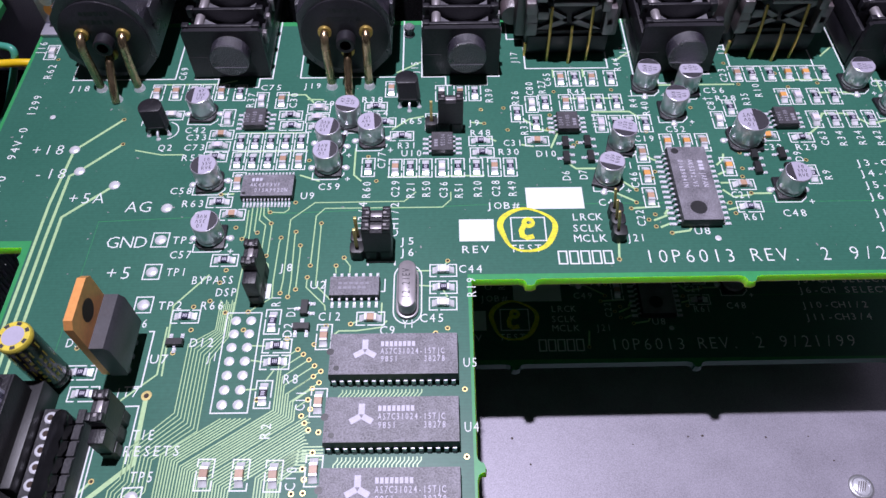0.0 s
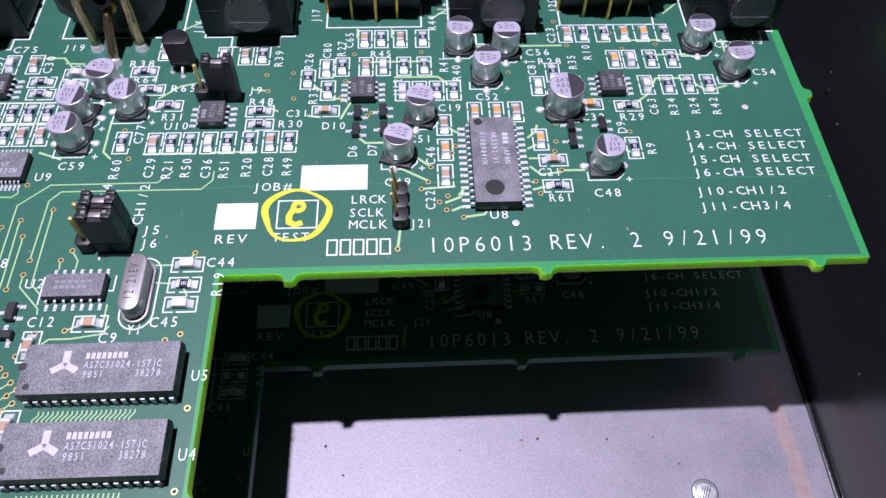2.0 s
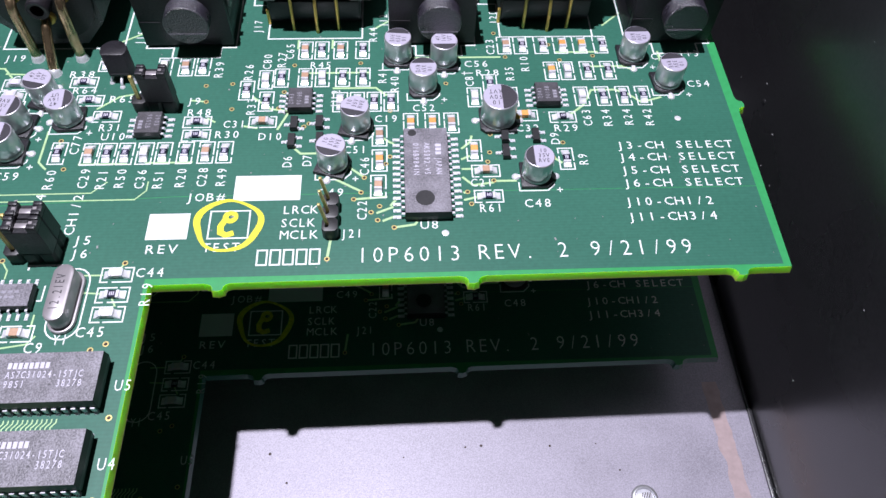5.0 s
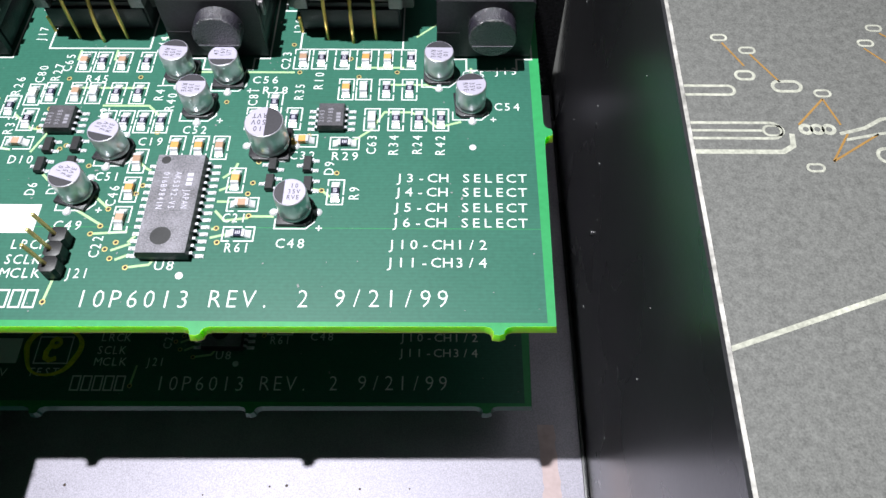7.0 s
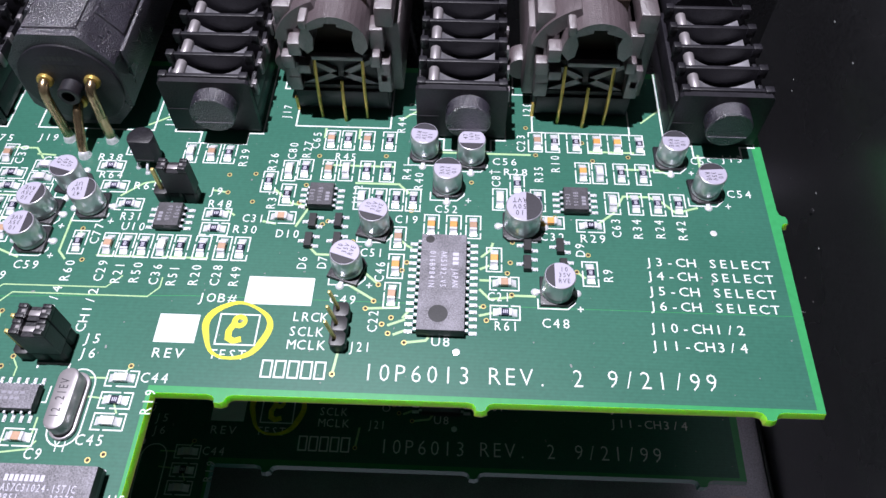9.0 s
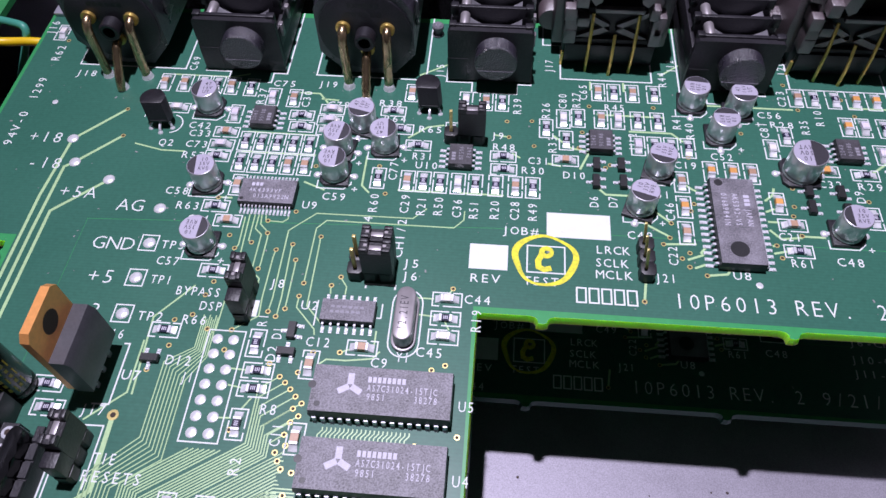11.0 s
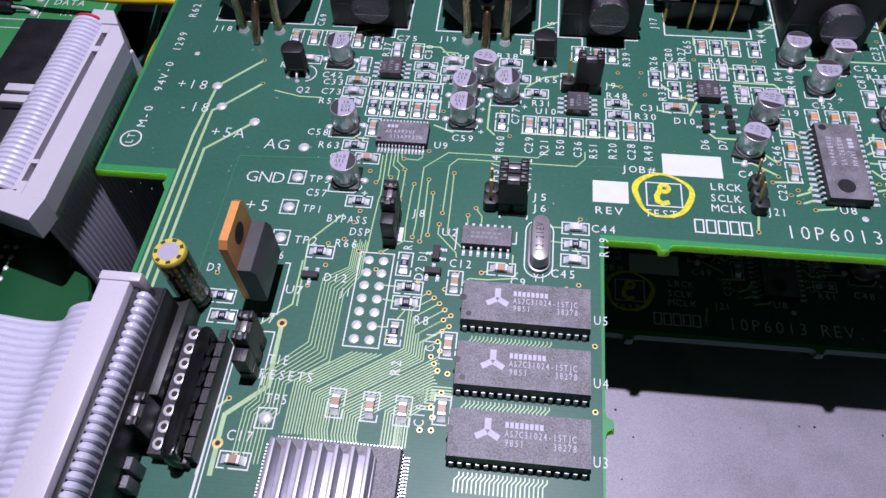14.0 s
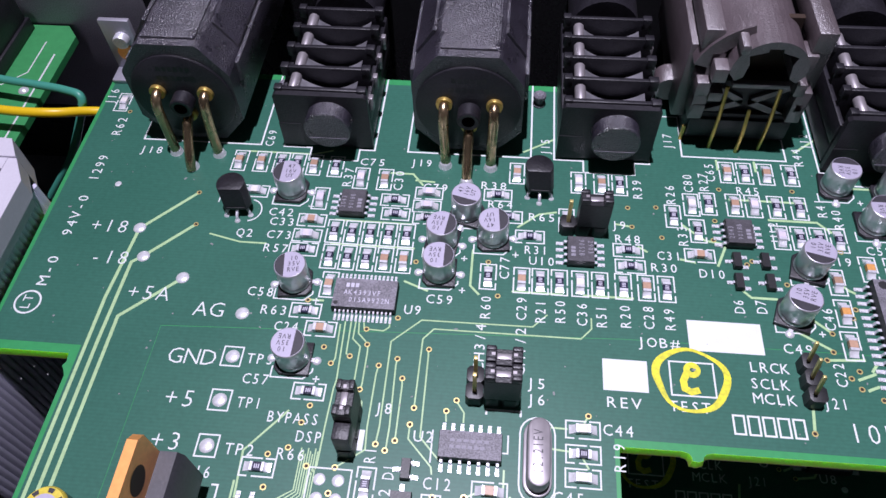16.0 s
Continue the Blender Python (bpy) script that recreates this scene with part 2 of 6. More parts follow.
REG_EPOXY = material("regulator_epoxy", (0.034, 0.033, 0.040), 0.48, vary=0.3, fine=2500, coarse=200, bump=0.12, spec=0.8)
PRINT = material("laser_print", (0.50, 0.48, 0.57), 0.6, vary=0.15, fine=4000, coarse=600)
PRINT_DIM = material("faint_laser_print", (0.24, 0.23, 0.27), 0.6, vary=0.2, fine=4000, coarse=600)
BLACK = material("black_nylon", (0.012, 0.011, 0.015), 0.45, vary=0.6, fine=2800, coarse=240, bump=0.55, spec=0.55, ior=1.5)
BLACK_ROUGH = material("black_moulded_plastic", (0.024, 0.021, 0.032), 0.30, vary=0.7, fine=3400, coarse=260, bump=1.0, spec=1.0, relief=0.32, ior=1.65)
GLOSS_BLACK = material("glossy_black_resin", (0.006, 0.006, 0.007), 0.16, vary=0.3, fine=900, coarse=160, bump=0.12, spec=0.7)
BROWN_BLACK = material("brown_black_plastic", (0.078, 0.058, 0.064), 0.40, vary=0.4, fine=3900, coarse=160, bump=1.0, spec=1.0, relief=0.12, ior=1.75)
CAN = material("aluminium_can", (0.62, 0.62, 0.64), 0.36, 0.8, vary=0.06, fine=2500, coarse=250, bump=0.04)
CAN_TOP = material("aluminium_can_top", (0.40, 0.375, 0.47), 0.55, 0.25, vary=0.05, fine=3000, coarse=400, bump=0.05)
INK = material("dark_can_ink", (0.03, 0.028, 0.035), 0.5, vary=0.2)
RES = material("resistor_glaze", (0.022, 0.022, 0.045), 0.28, vary=0.3, fine=3000, coarse=400, by_object=0.35)
ALUMINA = material("white_ceramic", (0.62, 0.60, 0.58), 0.5, vary=0.08)
TAN = material("tan_ceramic", (0.40, 0.25, 0.17), 0.42, vary=0.12, fine=3000, coarse=400, by_object=0.15)
ORANGE = material("orange_ceramic", (0.62, 0.30, 0.09), 0.42, vary=0.12, fine=3000, coarse=400, by_object=0.12)
LILAC = material("pale_film_body", (0.62, 0.56, 0.66), 0.45, vary=0.08, fine=3000, coarse=400, by_object=0.1)
PALE = material("pale_ceramic", (0.70, 0.66, 0.64), 0.45, vary=0.08, fine=3000, coarse=400)
STEEL = material("crystal_can_steel", (0.34, 0.315, 0.33), 0.40, 0.55, vary=0.10, fine=900, coarse=120, bump=0.05)
BLADE = material("bright_spring_steel", (0.45, 0.44, 0.48), 0.34, 0.75, vary=0.25, fine=900, coarse=200, bump=0.1)
COPPER = material("copper_tab", (0.85, 0.38, 0.12), 0.42, 0.55, vary=0.10, fine=1500, coarse=150)
SLEEVE = material("black_capacitor_sleeve", (0.022, 0.020, 0.018), 0.22, vary=0.3, fine=1200, coarse=200)
GOLD_INK = material("gold_ink", (0.62, 0.50, 0.06), 0.4, vary=0.15)
PLATE = material("bare_aluminium_sheet", (0.26, 0.246, 0.29), 0.52, 0.35, vary=0.30, fine=3600, coarse=90, bump=0.25)
COPPER_STAIN = material("copper_stain", (0.34, 0.265, 0.265), 0.55, 0.3, vary=0.15, fine=700, coarse=120)
PAINT = material("black_chassis_paint", (0.021, 0.021, 0.023), 0.27, vary=0.35, fine=1500, coarse=30, bump=0.05, spec=0.6)
WORN = material("worn_metal_edge", (0.52, 0.50, 0.47), 0.5, 0.5, vary=0.6, fine=800, coarse=120, bump=0.3)
DUST = material("grey_dust", (0.22, 0.23, 0.23), 0.9)
GREY_PLASTIC = material("pale_grey_plastic", (0.56, 0.54, 0.60), 0.40, vary=0.05, fine=2500, coarse=100, bump=0.06)
RIBBON = material("grey_ribbon_sleeve", (0.58, 0.57, 0.70), 0.32, vary=0.05, fine=1500, coarse=80)
RED = material("red_stripe", (0.55, 0.03, 0.08), 0.4)
GREEN_LIGHT = material("bright_green_mask", (0.05, 0.28, 0.095), 0.35, vary=0.10, fine=900, coarse=70, coat=0.3)
GREEN_DARK = material("shaded_green_mask", (0.009, 0.085, 0.028), 0.35, vary=0.10, fine=900, coarse=70, coat=0.2)
YELLOW_WIRE = material("yellow_wire_sleeve", (0.80, 0.52, 0.01), 0.4, vary=0.06)
TEAL_WIRE = material("teal_wire_sleeve", (0.06, 0.30, 0.22), 0.4, vary=0.06)
MARKER = material("yellow_marker_ink", (0.80, 0.70, 0.02), 0.55, tint=(0.45, 0.46, 0.03), vary=0.12, fine=1600, coarse=400)
MAT_GREY = material("grey_work_mat", (0.175, 0.175, 0.166), 0.7, vary=0.35, fine=2200, coarse=500, bump=0.6)
MAT_WHITE = material("white_mat_print", (0.52, 0.52, 0.44), 0.7, vary=0.35, fine=900, coarse=120)
MAT_ORANGE = material("orange_mat_print", (0.40, 0.22, 0.06), 0.7, vary=0.15, fine=900, coarse=120)
SINK = material("heat_sink_aluminium", (0.44, 0.43, 0.49), 0.42, 0.5, vary=0.06, fine=1500, coarse=150, bump=0.08)

# ---- structure: work mat, chassis ----
FLOOR_Z = -52.3
mat_ob = part("ground", box(bmesh.new(), -900, 900, -700, 900, FLOOR_Z - 5, FLOOR_Z - 2), MAT_GREY, None)
tagged(mat_ob, "dark grey speckled work mat with printed white figures", "work mat", kind="structure")


def mat_print(pts, w, m, name="printed_line", closed=False):
    bm = strip(bmesh.new(), pts, w * 0.95, FLOOR_Z - 1.95, closed)
    part(name, bm, m, mat_ob)


def capsule(x0, x1, y, r, w, m):
    pts = circle(r, 9, x1, y, -90, 90) + circle(r, 9, x0, y, 90, 270)
    mat_print(pts, w, m, "printed_outline", True)


mat_print([(145.5, 20.5), (187, 35), (215, 45)], 1.3, MAT_WHITE)
mat_print([(144, 75.0), (170, 75.0), (173, 77), (173.5, 81)], 1.5, MAT_WHITE)
capsule(144, 168.5, 82.0, 2.6, 0.9, MAT_WHITE)
mat_print([(144, 82.0), (166, 82.0)], 0.8, MAT_WHITE)
capsule(168, 170, 82.0, 1.6, 0.7, MAT_WHITE)
for cx in (177.5, 180.5, 183.5):
    part("printed_dot", ring(bmesh.new(), 0.8, 1.9, FLOOR_Z - 1.95, 16, cx, 82.5), MAT_WHITE, mat_ob)
mat_print([(186, 81), (193, 83), (198, 86), (210, 88)], 1.1, MAT_WHITE)
mat_print([(187, 79), (196, 81), (212, 84)], 0.9, MAT_WHITE)
capsule(196, 212, 74, 2.2, 1.0, MAT_WHITE)
capsule(148, 160, 96.0, 1.6, 0.9, MAT_WHITE)
for a, b in (((161.5, 114), (166, 105)), ((168.5, 109.5), (174.5, 99)), ((176, 84), (184.5, 93)), ((184.5, 93), (187, 84)), ((182, 72), (188, 81)), ((182, 72), (196, 81)), ((201, 112), (210, 101)), ((207, 118), (214, 112))):
    mat_print([a, b], 0.6, MAT_ORANGE)
for cx, cy in ((161, 116), (168, 111), (185, 95), (177, 70), (202, 114), (206, 120)):
    capsule(cx - 1, cx + 1, cy, 1.1, 0.7, MAT_WHITE)
capsule(164.5, 166.5, 101.5, 1.5, 0.9, MAT_WHITE)
capsule(174, 178, 97.5, 1.8, 1.0, MAT_WHITE)
capsule(208, 212, 99, 1.8, 1.0, MAT_WHITE)

floor_ob = part("floor", box(bmesh.new(), -190, 111.9, -150, 96, FLOOR_Z - 1.9, FLOOR_Z), PLATE, None)
tagged(floor_ob, "bare speckled aluminium chassis floor with copper stains", "chassis floor", kind="structure")
bm = bmesh.new()
edge = []
for i in range(30):
    y = 3.0 - i * 1.25
    xm = 104.6 + 0.05 * i + 0.5 * noise.noise((0, y * 0.3, 0))
    w = 1.7 + 0.8 * abs(noise.noise((5, y * 0.7, 0)))
    edge.append((bm.verts.new((xm - w, y, FLOOR_Z + 0.02)), bm.verts.new((xm + w * 0.8, y, FLOOR_Z + 0.02))))
for (p, q), (r, s) in zip(edge, edge[1:]):
    bm.faces.new((p, q, s, r))
part("stain", bm, COPPER_STAIN, floor_ob, "faint copper-coloured smear")

for i in range(14):
    x, y, r = random.uniform(-20, 100), random.uniform(-45, -6), random.uniform(0.12, 0.32)
    part("grime_speck", disc(bmesh.new(), r, FLOOR_Z + 0.015, 7, x, y), HOLE, floor_ob)


def leaning(bm):
    """The side sheet leans inwards by two millimetres at its top."""
    for v in bm.verts:
        v.co.x -= (v.co.z - FLOOR_Z) / 84.0 * 2.0
    return bm


wall = part("wall_east", leaning(prism(bmesh.new(), [(-150, FLOOR_Z - 1.9), (160, FLOOR_Z - 1.9), (160, 41.0), (-150, 21.0)], 112.0, 112.9, "x")), PAINT, None)
tagged(wall, "black painted sheet metal chassis side, dusty", "chassis wall", kind="structure")
part("rim", leaning(prism(bmesh.new(), [(-150, 21.0), (160, 41.0), (160, 41.3), (-150, 21.3)], 112.0, 112.9, "x")), PAINT, wall, "black folded top edge")
part("worn_line", leaning(prism(bmesh.new(), [(-150, 21.3), (160, 41.3), (160, 41.36), (-150, 21.36)], 112.4, 112.85, "x")), WORN, wall, "worn bare metal line along the top edge")
lip = box(bmesh.new(), 111.0, 111.9, -150, 96, FLOOR_Z, FLOOR_Z + 0.7, 0.2)
part("lip", lip, PAINT, wall)
for i in range(16):
    y, z = random.uniform(-25, 75), random.uniform(-45, 28)
    s = random.uniform(0.08, 0.24)
    part("dust_speck", leaning(box(bmesh.new(), 111.93, 112.02, y, y + s * random.uniform(1, 2.4), z, z + s)), DUST, wall)
for y, z in ((44, -8), (30, -22)):
    b = lathe(bmesh.new(), [(0.35, 110.75), (0.6, 110.85), (0.6, 111.4)], 14, 0, y, z, "x")
    part("rivet", b, PAINT, wall)

rear = part("wall_north", box(bmesh.new(), -190, 111.0, 92, 93.5, FLOOR_Z, 31), PAINT, None)
tagged(rear, "black rear panel of the chassis behind the connectors", "chassis wall", kind="structure")
west = part("wall_west", box(bmesh.new(), -191.6, -190, -150, 93.5, FLOOR_Z - 1.9, 31), PAINT, None)
tagged(west, "black painted sheet metal chassis side", "chassis wall", kind="structure")
south = part("wall_south", box(bmesh.new(), -190, 111.0, -151.6, -150, FLOOR_Z - 1.9, 31), PAINT, None)
tagged(south, "black painted sheet metal chassis front", "chassis wall", kind="structure")

screw = thing("press_nut", "bright pressed-in steel nut ring with a screw end", "nut", at=(85.3, -21.4, FLOOR_Z))
part("collar", lathe(bmesh.new(), [(2.75, 0.0), (2.75, 0.3), (2.5, 0.55), (2.2, 0.6), (1.95, 0.3), (1.9, 0.1)], 28), CAN, screw)
part("screw_end", lathe(bmesh.new(), [(1.8, 0.05), (1.8, 0.42), (1.5, 0.62)], 24), TIN, screw)
for k in (-0.75, -0.25, 0.25, 0.75):
    sb = strip(bmesh.new(), [(k - 0.5, -1.1), (k + 0.5, 1.1)], 0.16, 0.64)
    part("scratch", sb, HOLE, screw)

# ---- the main circuit board ----
BX0, BX1, BX2, BY1, BY2, BYS = -96.3, -81.2, 100.1, 8.0, 71.0, -75.0
board = thing("circuit_board", "green glass-fibre circuit board with white lettering, edges coloured lime for light shining through", "circuit board")


def tab_pts(c, out=1.25):
    """A broken-off break-out tab on the edge y = 0, drawn towards larger x."""
    return [(c - 2.0, 0.0), (c - 1.1, -0.25), (c - 0.75, -0.75), (c - 0.7, -out), (c + 0.1, -out - 0.1), (c + 0.75, -out + 0.15), (c + 0.8, -0.7), (c + 1.2, -0.22), (c + 2.0, 0.0)]


outline = [(-0.3, 0.0)]
for c in (10.1, 49.0, 91.5):
    outline += [(x, y + 0.006 * c) for x, y in tab_pts(c)]
outline += [(BX2 - 0.5, 0.6)] + [(BX2 - y, 35.7 + x) for x, y in tab_pts(0.0, 1.3)] + [(BX2, BY2), (BX0, BY2), (BX0, BY1), (BX1 - 0.7, BY1), (BX1 - 0.5, 6.6), (BX1 - 0.9, 5.9), (BX1 - 0.4, 5.2), (BX1, 4.4), (BX1, BYS), (-0.7, BYS)]
outline += [(-y - 0.5, -33.4 + x) for x, y in tab_pts(0.0, 1.2)]


def sloped_slab(pts, z0, z1, spread):
    """A slab, its routed flanks sloped outwards below to catch lamplight; pts run anticlockwise."""
    bm, n, lo = bmesh.new(), len(pts), []
    for i in range(n):
        a, b, c = (Vector(pts[k % n]) for k in (i - 1, i, i + 1))
        u, v = (b - a).normalized(), (c - b).normalized()
        m = (Vector((u.y, -u.x)) + Vector((v.y, -v.x)))
        m = m.normalized() / max(0.6, m.length / 2)
        lo.append(bm.verts.new((*(b + m * spread), z0)))
    hi = [bm.verts.new((x, y, z1)) for x, y in pts]
    bm.faces.new(lo[::-1])
    bm.faces.new(hi)
    for i in range(n):
        bm.faces.new((lo[i], lo[(i + 1) % n], hi[(i + 1) % n], hi[i])).material_index = 1
    return bm


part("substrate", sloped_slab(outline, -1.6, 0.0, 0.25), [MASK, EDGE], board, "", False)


def pour(pts, z=0.012):
    bm = bmesh.new()
    bm.faces.new([bm.verts.new((x, y, z)) for x, y in pts])
    part("copper_pour", bm, POUR, board, "darker green mask over copper", False)


pour([(-69.20, 13.75), (1.0, 16.8), (50.0, 16.8), (99.0, 16.8), (99.0, 69.6), (-95.2, 69.6), (-95.2, 9.5), (-80.2, 9.5), (-80.2, -40.0), (-69.8, -40.0)])
pour([(-69.13, 13.65), (1.0, 16.7), (50.0, 16.7), (99.0, 16.7), (99.0, 1.15), (-1.15, 1.15), (-1.15, BYS + 1), (-80.2, BYS + 1), (-80.2, -40.1), (-69.72, -40.1)])


def trace(pts, w=0.26, z=0.022):
    part("trace", strip(bmesh.new(), pts, w, z), TRACE, board, "", False)


# supply rails along the narrow side
trace([(-70.7, 39.8), (-78.6, 31.5), (-79.6, 18), (-79.5, -12), (-79.3, -55)], 0.55)
trace([(-69.3, 33.0), (-76.3, 25.9), (-77.7, 24.8), (-78.0, 10), (-77.9, -12), (-77.8, -55)], 0.55)
trace([(-68.5, 22.2), (-76.4, 14.8), (-76.4, -12), (-76.3, -55)], 0.55)
# from the converter down to the logic
trace([(-41.7, 16.1), (-41.5, 10.2), (-41.9, 9.3)], 0.22)
trace([(-41.0, 16.6), (-40.7, 6.8), (-40.9, 5.5), (-41.1, -0.2), (-41.2, -6.2), (-42.2, -7.5), (-42.2, -9.9)], 0.22)
trace([(-40.1, 16.7), (-40.0, 11.2), (-39.4, 10.8)], 0.22)
trace([(-39.4, 16.8), (-39.4, 13.7), (-38.1, 12.5), (-38.1, 5.2), (-36.5, 3.7), (-36.4, 1.6), (-36.6, -4.2)], 0.22)
trace([(-38.9, 16.8), (-38.7, 14.7), (-37.0, 13.0), (-36.9, 11.8), (-36.9, 6.6), (-37.0, 5.7)], 0.22)
trace([(-38.2, 16.9), (-38.0, 15.7), (-37.5, 15.5), (-35.0, 15.4), (-34.2, 16.1), (-34.2, 17.0)], 0.22)
trace([(-34.9, 9.6), (-35.1, 8.3), (-35.2, 0.0), (-35.0, -3.2), (-37.9, -5.4), (-38.7, -6.0)], 0.22)
trace([(-32.3, 10.9), (-32.4, 9.8), (-32.1, 0.3), (-32.2, -3.1)], 0.22)
trace([(-31.2, 7.7), (-31.1, 6.7), (-31.1, 0.4), (-31.1, -1.6)], 0.22)
trace([(-27.9, 12.7), (-27.8, 11.7), (-27.7, 0.7), (-27.7, -0.8), (-24.9, -3.8)], 0.22)
trace([(-29.3, 0.7), (-29.3, -1.2), (-25.8, -4.9), (-25.6, -5.9)], 0.22)
trace([(-24.5, 3.4), (-24.3, 1.7)], 0.22)
trace([(-23.1, 4.9), (-21.9, 3.2), (-21.9, 1.7)], 0.22)
trace([(-33.7, -2.2), (-33.5, 0.2), (-33.6, 13.7), (-29.4, 17.7), (-12.6, 17.8), (-10.4, 20.1)], 0.22)
trace([(-29.0, 3.4), (-28.9, 14.5), (-27.4, 16.3), (-5.4, 16.3), (-3.8, 18.1), (-3.8, 20.0)], 0.22)
trace([(-51.0, -17.6), (-51.7, -4.5), (-46.6, 1.7)], 0.3)
trace([(-56.9, -21.8), (-51.8, -17.3), (-51.9, -8.6)], 0.3)
trace([(-52.7, -21.0), (-52.4, -31.9), (-57.9, -36.8), (-57.6, -46.0)], 0.75)
trace([(-57.9, -34.2), (-59.5, -36.0), (-59.6, -46.0)], 0.4)
trace([(-66.5, 31.3), (-61.0, 30.0), (-56.5, 30.0)], 0.3)
# long parallel buses
for i in range(8):
    x = -47.7 + 0.58 * i
    trace([(-43.7 + 0.33 * i, -3.6 - 0.4 * (i % 3)), (-43.7 + 0.33 * i, -9.4 - 0.22 * i), (x, -12.0 - 0.42 * i), (x, -24.0 - 0.45 * i), (x - 6.0, -29.6 - 0.25 * i), (x - 6.0, -34.0 - 0.3 * i), (x - 7.4, -35.6 - 0.3 * i), (x - 7.4, -44)], 0.17)
TOPS = [(-29.5, -13.3), (-28.5, -14.2), (-27.5, -15.2), (-26.5, -16.3), (-25.4, -17.3), (-26.5, -18.2), (-25.5, -19.3), (-26.5, -20.3), (-27.0, -22.2)]
for i, (vx, vy) in enumerate(TOPS):
    xv, xb, yv = -32.3 + 0.42 * i, -45.2 + 0.42 * i, -23.9 - 0.22 * i
    trace([(vx, vy), (xv, vy - (vx - xv) * 0.75), (xv, yv), (xb, yv - (xv - xb) * 0.67), (xb, -38.4), (xb + 0.4, -40.0)], 0.2)
for j in range(9):
    xb, ys = -41.1 + 0.46 * j, -24.9 - 0.56 * j
    yd = -26.3 - 0.54 * j
    xh = -28.84 + (ys - yd) / 0.67
    trace([(-26.9 + 0.3 * (j % 3), ys), (xh, ys), (xb, yd - (-28.84 - xb) * 0.67), (xb, -39.0), (xb + 0.3, -40.0)], 0.2)
for j in range(5):
    ys = -29.9 - 0.5 * j
    trace([(-23.9, ys), (-27.0, ys), (-31.6 + 0.42 * j, ys - 3.1 + 0.28 * j), (-31.6 + 0.42 * j, -40.0)], 0.2)
for j in range(7):
    xb, xe, ye = -45.7 - 0.45 * j, -35.6 - 0.78 * j, -25.2
    trace([(xe, ye), (xb, ye - (xe - xb) * 0.67), (xb, -39.2 - 0.1 * (j % 2))], 0.2)
for j in range(7):
    xb = -33.6 + 0.46 * j
    trace([(-26.4 + 0.2 * (j % 2), -30.6 - 0.52 * j), (-28.2, -30.6 - 0.52 * j), (xb, -30.9 - 0.52 * j - (-28.2 - xb) * 0.67), (xb, -40.0)], 0.2)
# between the memory chips
for row in range(3):
    for i in range(21):
        x = -21.9 + 0.63 * i
        y = -20.6 - 11.0 * row
        trace([(x + 0.25, y), (x + 0.25, y - 0.5), (x - 0.35, y - 1.2), (x - 0.35, y - 3.0)], 0.18)
# round the analogue parts
for pts in ([(34.7, 29.3), (36.4, 27.8), (37.2, 27.4)], [(26.8, 20.0), (31.8, 17.0)], [(27.5, 24.0), (32.2, 20.0)], [(36.5, 14.0), (37.6, 15.5)], [(30.4, 15.5), (36.0, 15.9)], [(34.2, 12.6), (37.0, 13.8)], [(35.2, 11.0), (37.0, 11.8)], [(37.1, 9.7), (40.5, 10.2), (41.3, 11.4)], [(26.4, 4.0), (26.9, 8.0)], [(49.0, 26.0), (50.6, 27.5), (51.0, 29.0)], [(48.8, 21.5), (50.8, 21.5)], [(48.8, 19.8), (50.5, 18.0), (54.1, 18.5)], [(48.8, 14.9), (51.0, 15.5)], [(48.8, 16.4), (49.5, 16.6)], [(48.8, 23.6), (50.4, 24.4)], [(54.0, 18.8), (58.0, 18.8)], [(63.0, 24.0), (64.9, 23.7), (66.3, 22.5)], [(69.0, 33.5), (72.0, 36.0), (74.0, 39.8), (78.6, 39.8), (80.6, 38.5)], [(80.0, 39.5), (83.0, 36.5), (87.0, 37.8)], [(74.0, 46.0), (81.0, 46.0), (83.0, 45.0)], [(68.5, 50.0), (77.0, 50.0)], [(40.0, 48.8), (57.9, 48.8)], [(88.8, 50.0), (88.8, 46.0)], [(26.0, 41.0), (34.0, 41.0), (36.0, 39.0)], [(20.0, 45.0), (33.0, 45.0)], [(19.0, 51.5), (19.0, 54.0)], [(25.6, 51.5), (25.6, 54.0)], [(11.5, 39.0), (15.0, 36.0), (18.0, 35.5)], [(16.5, 31.0), (18.2, 35.0)], [(13.0, 31.5), (10.5, 32.0)], [(19.5, 27.0), (21.0, 25.5), (25.0, 25.5)]):
    trace(pts, 0.42)
for pts in ([(-46.0, 31.0), (-32.0, 31.0)], [(-46.0, 35.9), (-33.0, 35.9)], [(-38.0, 47.0), (-34.0, 47.0), (-32.0, 44.5)], [(-48.0, 20.0), (-45.0, 20.0)], [(-22.5, 31.5), (-22.5, 24.5), (-21.0, 22.9)], [(-20.0, 29.2), (-19.9, 27.0)], [(-15.5, 36.5), (-12.0, 39.5), (-9.0, 40.2)], [(-5.0, 24.0), (2.8, 24.0)], [(3.3, 38.0), (0.5, 38.4)], [(-33.0, 24.6), (-29.0, 23.0)], [(-16.0, 23.9), (-8.0, 23.9)], [(5.5, 33.0), (4.0, 34.0)], [(-64.5, 50.5), (-52.5, 50.5), (-49.0, 51.6)], [(-15.0, 53.5), (-9.5, 57.0)], [(33.0, 56.5), (38.0, 60.5)], [(79.0, 57.5), (84.0, 62.0)], [(-33.5, 45.6), (-30.0, 45.4)]):
    trace(pts, 0.36)
